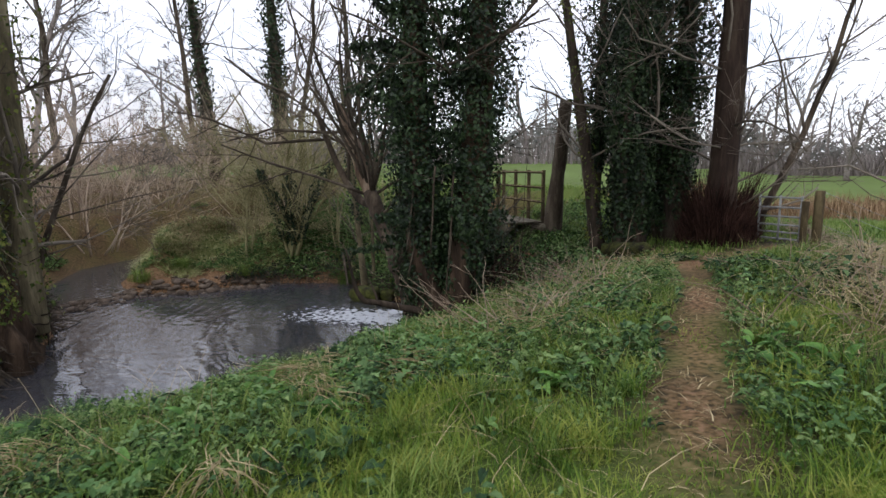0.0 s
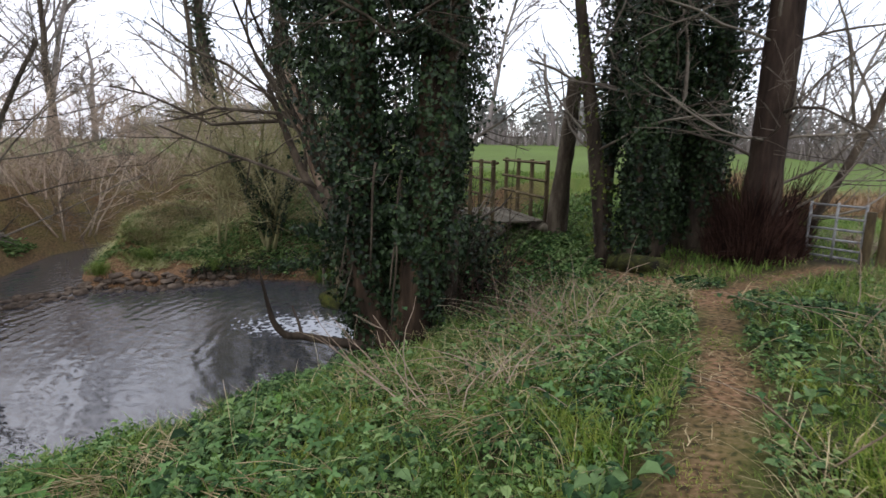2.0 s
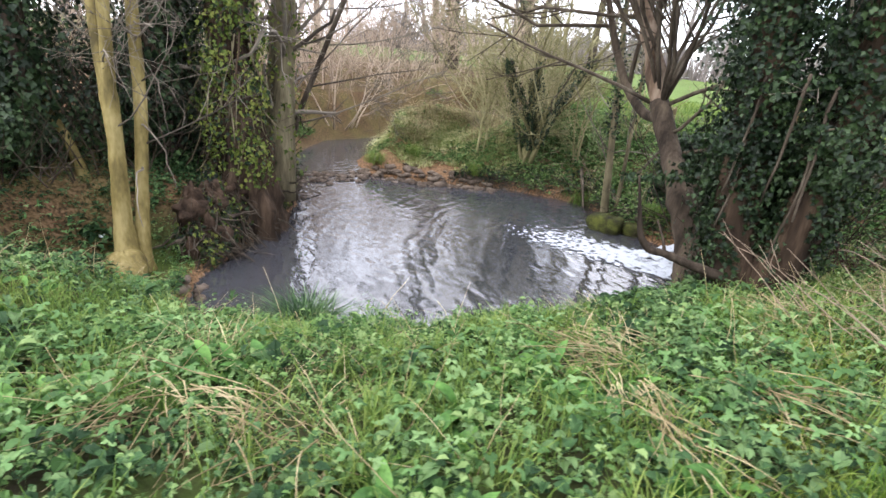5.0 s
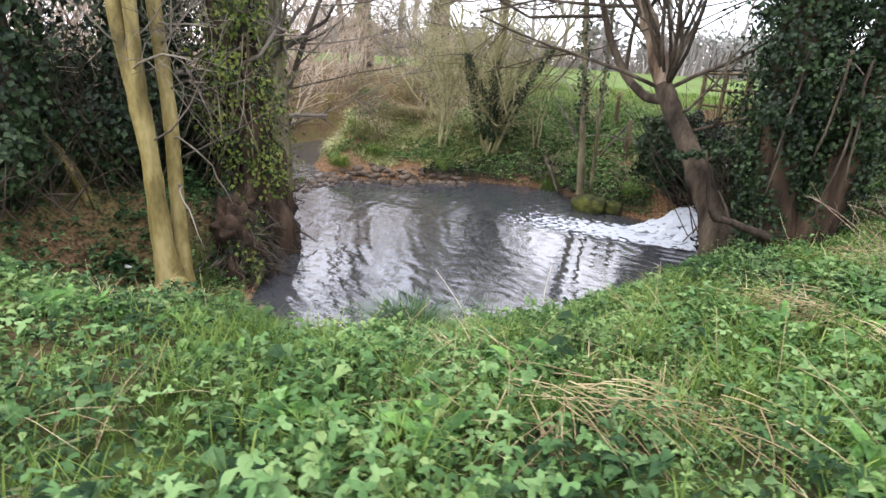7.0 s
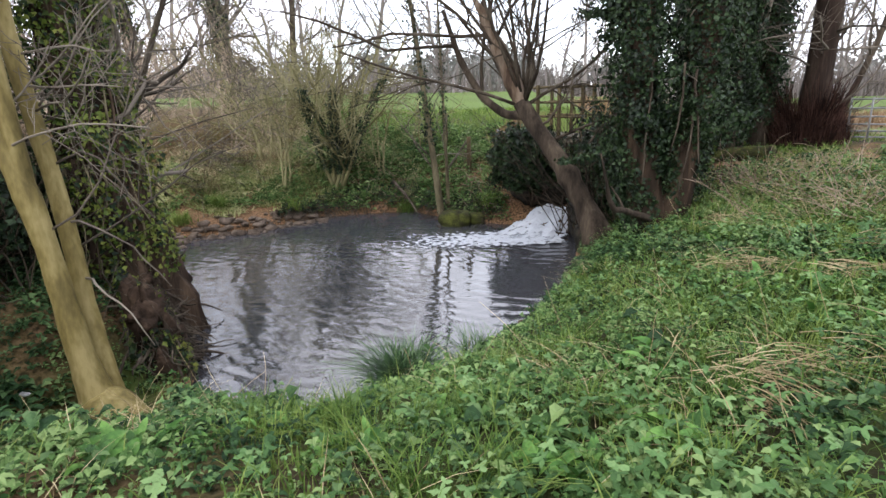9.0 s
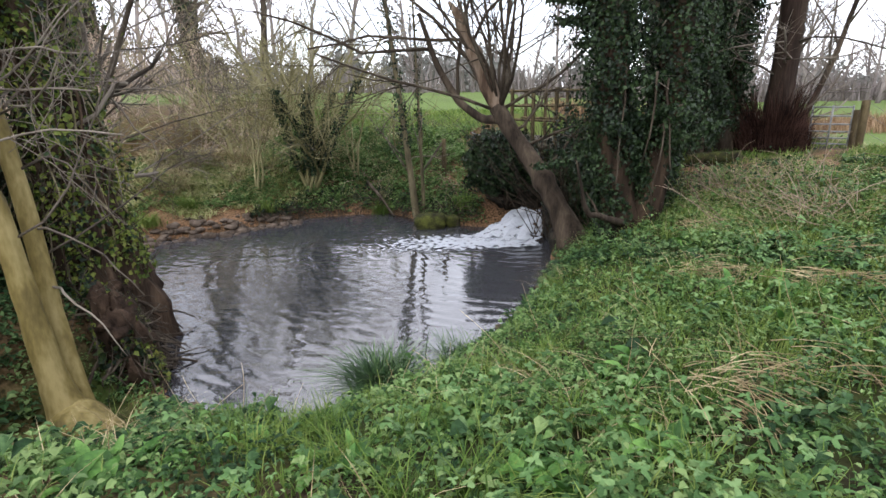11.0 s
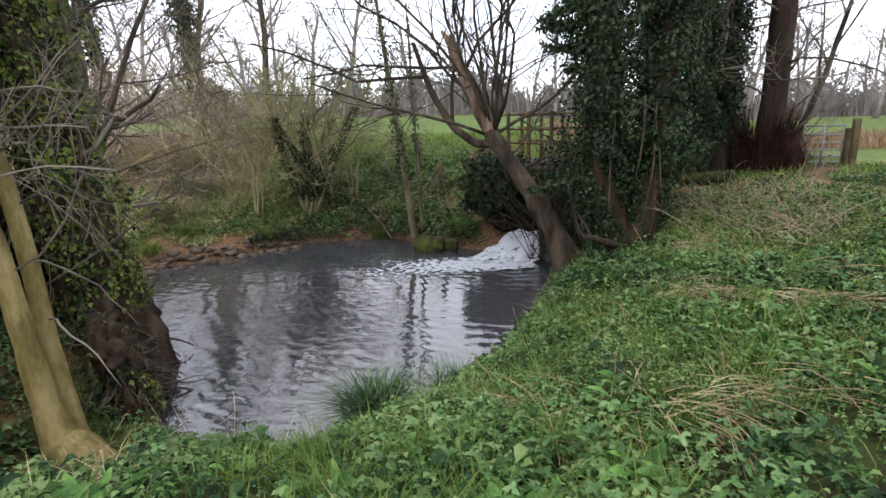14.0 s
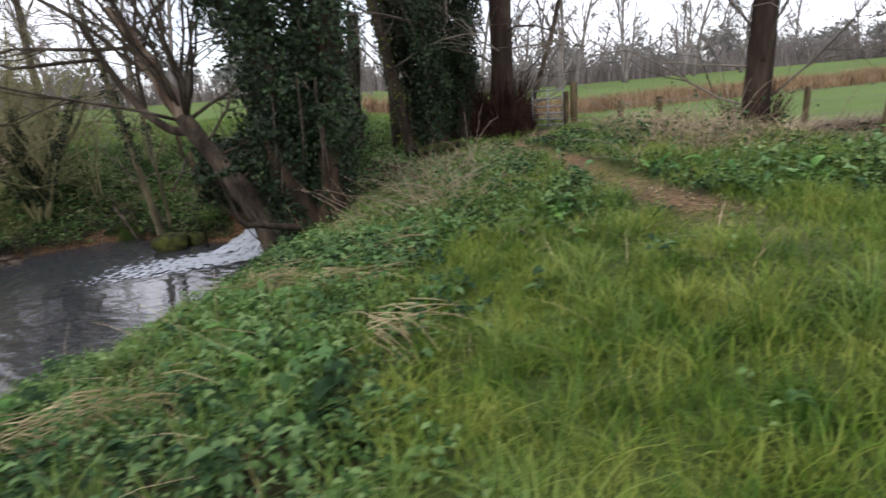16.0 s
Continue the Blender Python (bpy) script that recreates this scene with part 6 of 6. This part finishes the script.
def leafy_clumps():
    rng = np.random.default_rng(951)
    kinds = [leaf_mesh(L, w, b, rng) for L, w, b in ((0.2, 0.03, 0.55), (0.16, 0.028, 0.75), (0.23, 0.032, 0.9), (0.13, 0.034, 0.6), (0.17, 0.04, 0.95))]
    spots = [(0.36, 2.63), (0.23, 3.12), (0.82, 4.6), (1.25, 4.95), (0.7, 3.2), (0.95, 4.85), (-0.82, 2.06), (1.4, 4.04), (0.4, 3.3), (4.5, 3.76), (4.4, 3.1), (4.7, 2.7), (0.1, 3.7), (-1.06, 1.34), (-2.58, 1.21), (-3.57, 0.93), (-1.6, 1.0), (2.9, 3.3), (-2.0, 1.6), (1.7, 2.4), (0.9, 1.9), (2.0, 3.9), (-3.1, 1.6), (0.6, 5.3)]
    spots += [(x + rng.normal(0, 0.3), y + rng.normal(0, 0.3)) for x, y in spots]
    for x, y in spots:
        t = thing("broadleaf_clump", (x, y, gz(x, y)), "fresh green clump of long broad leaves on the bank", "plant", "leafy clumps")
        for q in range(int(rng.integers(12, 22))):
            ob = new("leaf", kinds[int(rng.integers(5))])
            ox, oy = x + rng.normal(0, 0.07), y + rng.normal(0, 0.07)
            k = rng.uniform(0.6, 1.15)
            ob.matrix_world = pose(ox, oy, gz(ox, oy) + rng.uniform(0.0, 0.07), rng.normal(0, 12), rng.normal(-8, 18), rng.uniform(0, 360)) @ Matrix.Diagonal((k, k, k, 1))
            ob.parent = t
            ob.matrix_parent_inverse = Matrix.Translation(-t.location)


leafy_clumps()


def fallen_branches():
    rng = np.random.default_rng(971)
    for x, y, way in ((1.9, 5.3, (-0.8, -0.1, 0.55)), (1.3, 5.9, (-0.6, 0.1, 0.7)), (2.3, 5.0, (-0.9, 0.3, 0.4))):
        t = thing("fallen_branch", (x, y, gz(x, y)), "bare pale branch lying up out of the bank weeds", "branch", "fallen branches")
        for q in range(3):
            s = Soup()
            a, b = x + rng.normal(0, 0.12), y + rng.normal(0, 0.12)
            pts = wander((a, b, gz(a, b) - 0.02), np.array(way) + rng.normal(0, 0.22, 3), rng.uniform(0.7, 1.25), 8, 0.07, -0.02, rng)
            tube(s, pts, np.linspace(0.006, 0.002, 8), 5)
            for _ in range(2):
                p2 = wander(pts[rng.integers(3, 7)], np.array(way) + rng.normal(0, 0.5, 3), 0.25, 4, 0.1, 0, rng)
                tube(s, p2, np.linspace(0.003, 0.0015, 4), 4)
            part("twig", s, M_TWIGBROWN, t)


fallen_branches()


def bank_overhang():
    """Roots and dead stems hanging over the undercut far bank."""
    rng = np.random.default_rng(981)
    line = np.array([(-1.9, 11.6), (-2.9, 11.75), (-4.3, 13.05), (-6.4, 12.45), (-7.4, 11.4)])
    t = thing("bank_overhang", (-4.3, 13.0, gz(-4.3, 13.0)), "dark roots and dead stems hanging over the far bank", "roots", kind="structure")
    s, lv = Soup(), Soup()
    for _ in range(520):
        u = rng.random() * 4
        x, y = np.interp(u, range(5), line[:, 0]) + rng.normal(0, 0.08), np.interp(u, range(5), line[:, 1]) + rng.uniform(0, 0.45)
        pts = wander((x, y, gz(x, y) + 0.03), (rng.normal(0, 0.6), -0.7, rng.uniform(-0.2, 0.5)), rng.uniform(0.25, 0.8), 6, 0.22, -0.22, rng)
        pts[:, 2] = np.maximum(pts[:, 2], WATER_Z + 0.01)
        tube(s, pts, np.linspace(0.01, 0.003, 6) * rng.uniform(0.5, 1.4), 3, cap=False)
    n = 1500
    u = rng.random(n) * 4
    x, y = np.interp(u, range(5), line[:, 0]), np.interp(u, range(5), line[:, 1]) + rng.uniform(0.05, 0.6, n)
    leaf_cloud(lv, np.stack([x, y, height(x, y) + rng.uniform(0.02, 0.15, n)], 1), np.tile([0, -0.6, 0.6], (n, 1)), 0.08, rng)
    tagged(part("root_tangle", s, M_BARK, t, "dark trailing roots and stems"), kind="stuff")
    part("ivy_foliage", lv, M_IVY, t, "dark ivy over the edge", False)
    for x0, y0, x1, y1, z1 in ((-4.9, 13.6, -4.0, 12.3, -1.75), (-3.6, 12.9, -2.9, 11.9, -1.7)):
        b = thing("fallen_branch", (x0, y0, gz(x0, y0)), "dead grey branch slanting down the far bank", "branch", "fallen branches")
        s = Soup()
        stem(s, [(x0, y0, gz(x0, y0) + 0.1), ((x0 + x1) / 2, (y0 + y1) / 2, (gz(x0, y0) + z1) / 2 + 0.12), (x1, y1, z1)], [0.05, 0.04, 0.02], 7, seed=5)
        part("limb", s, M_BARK, b)


bank_overhang()
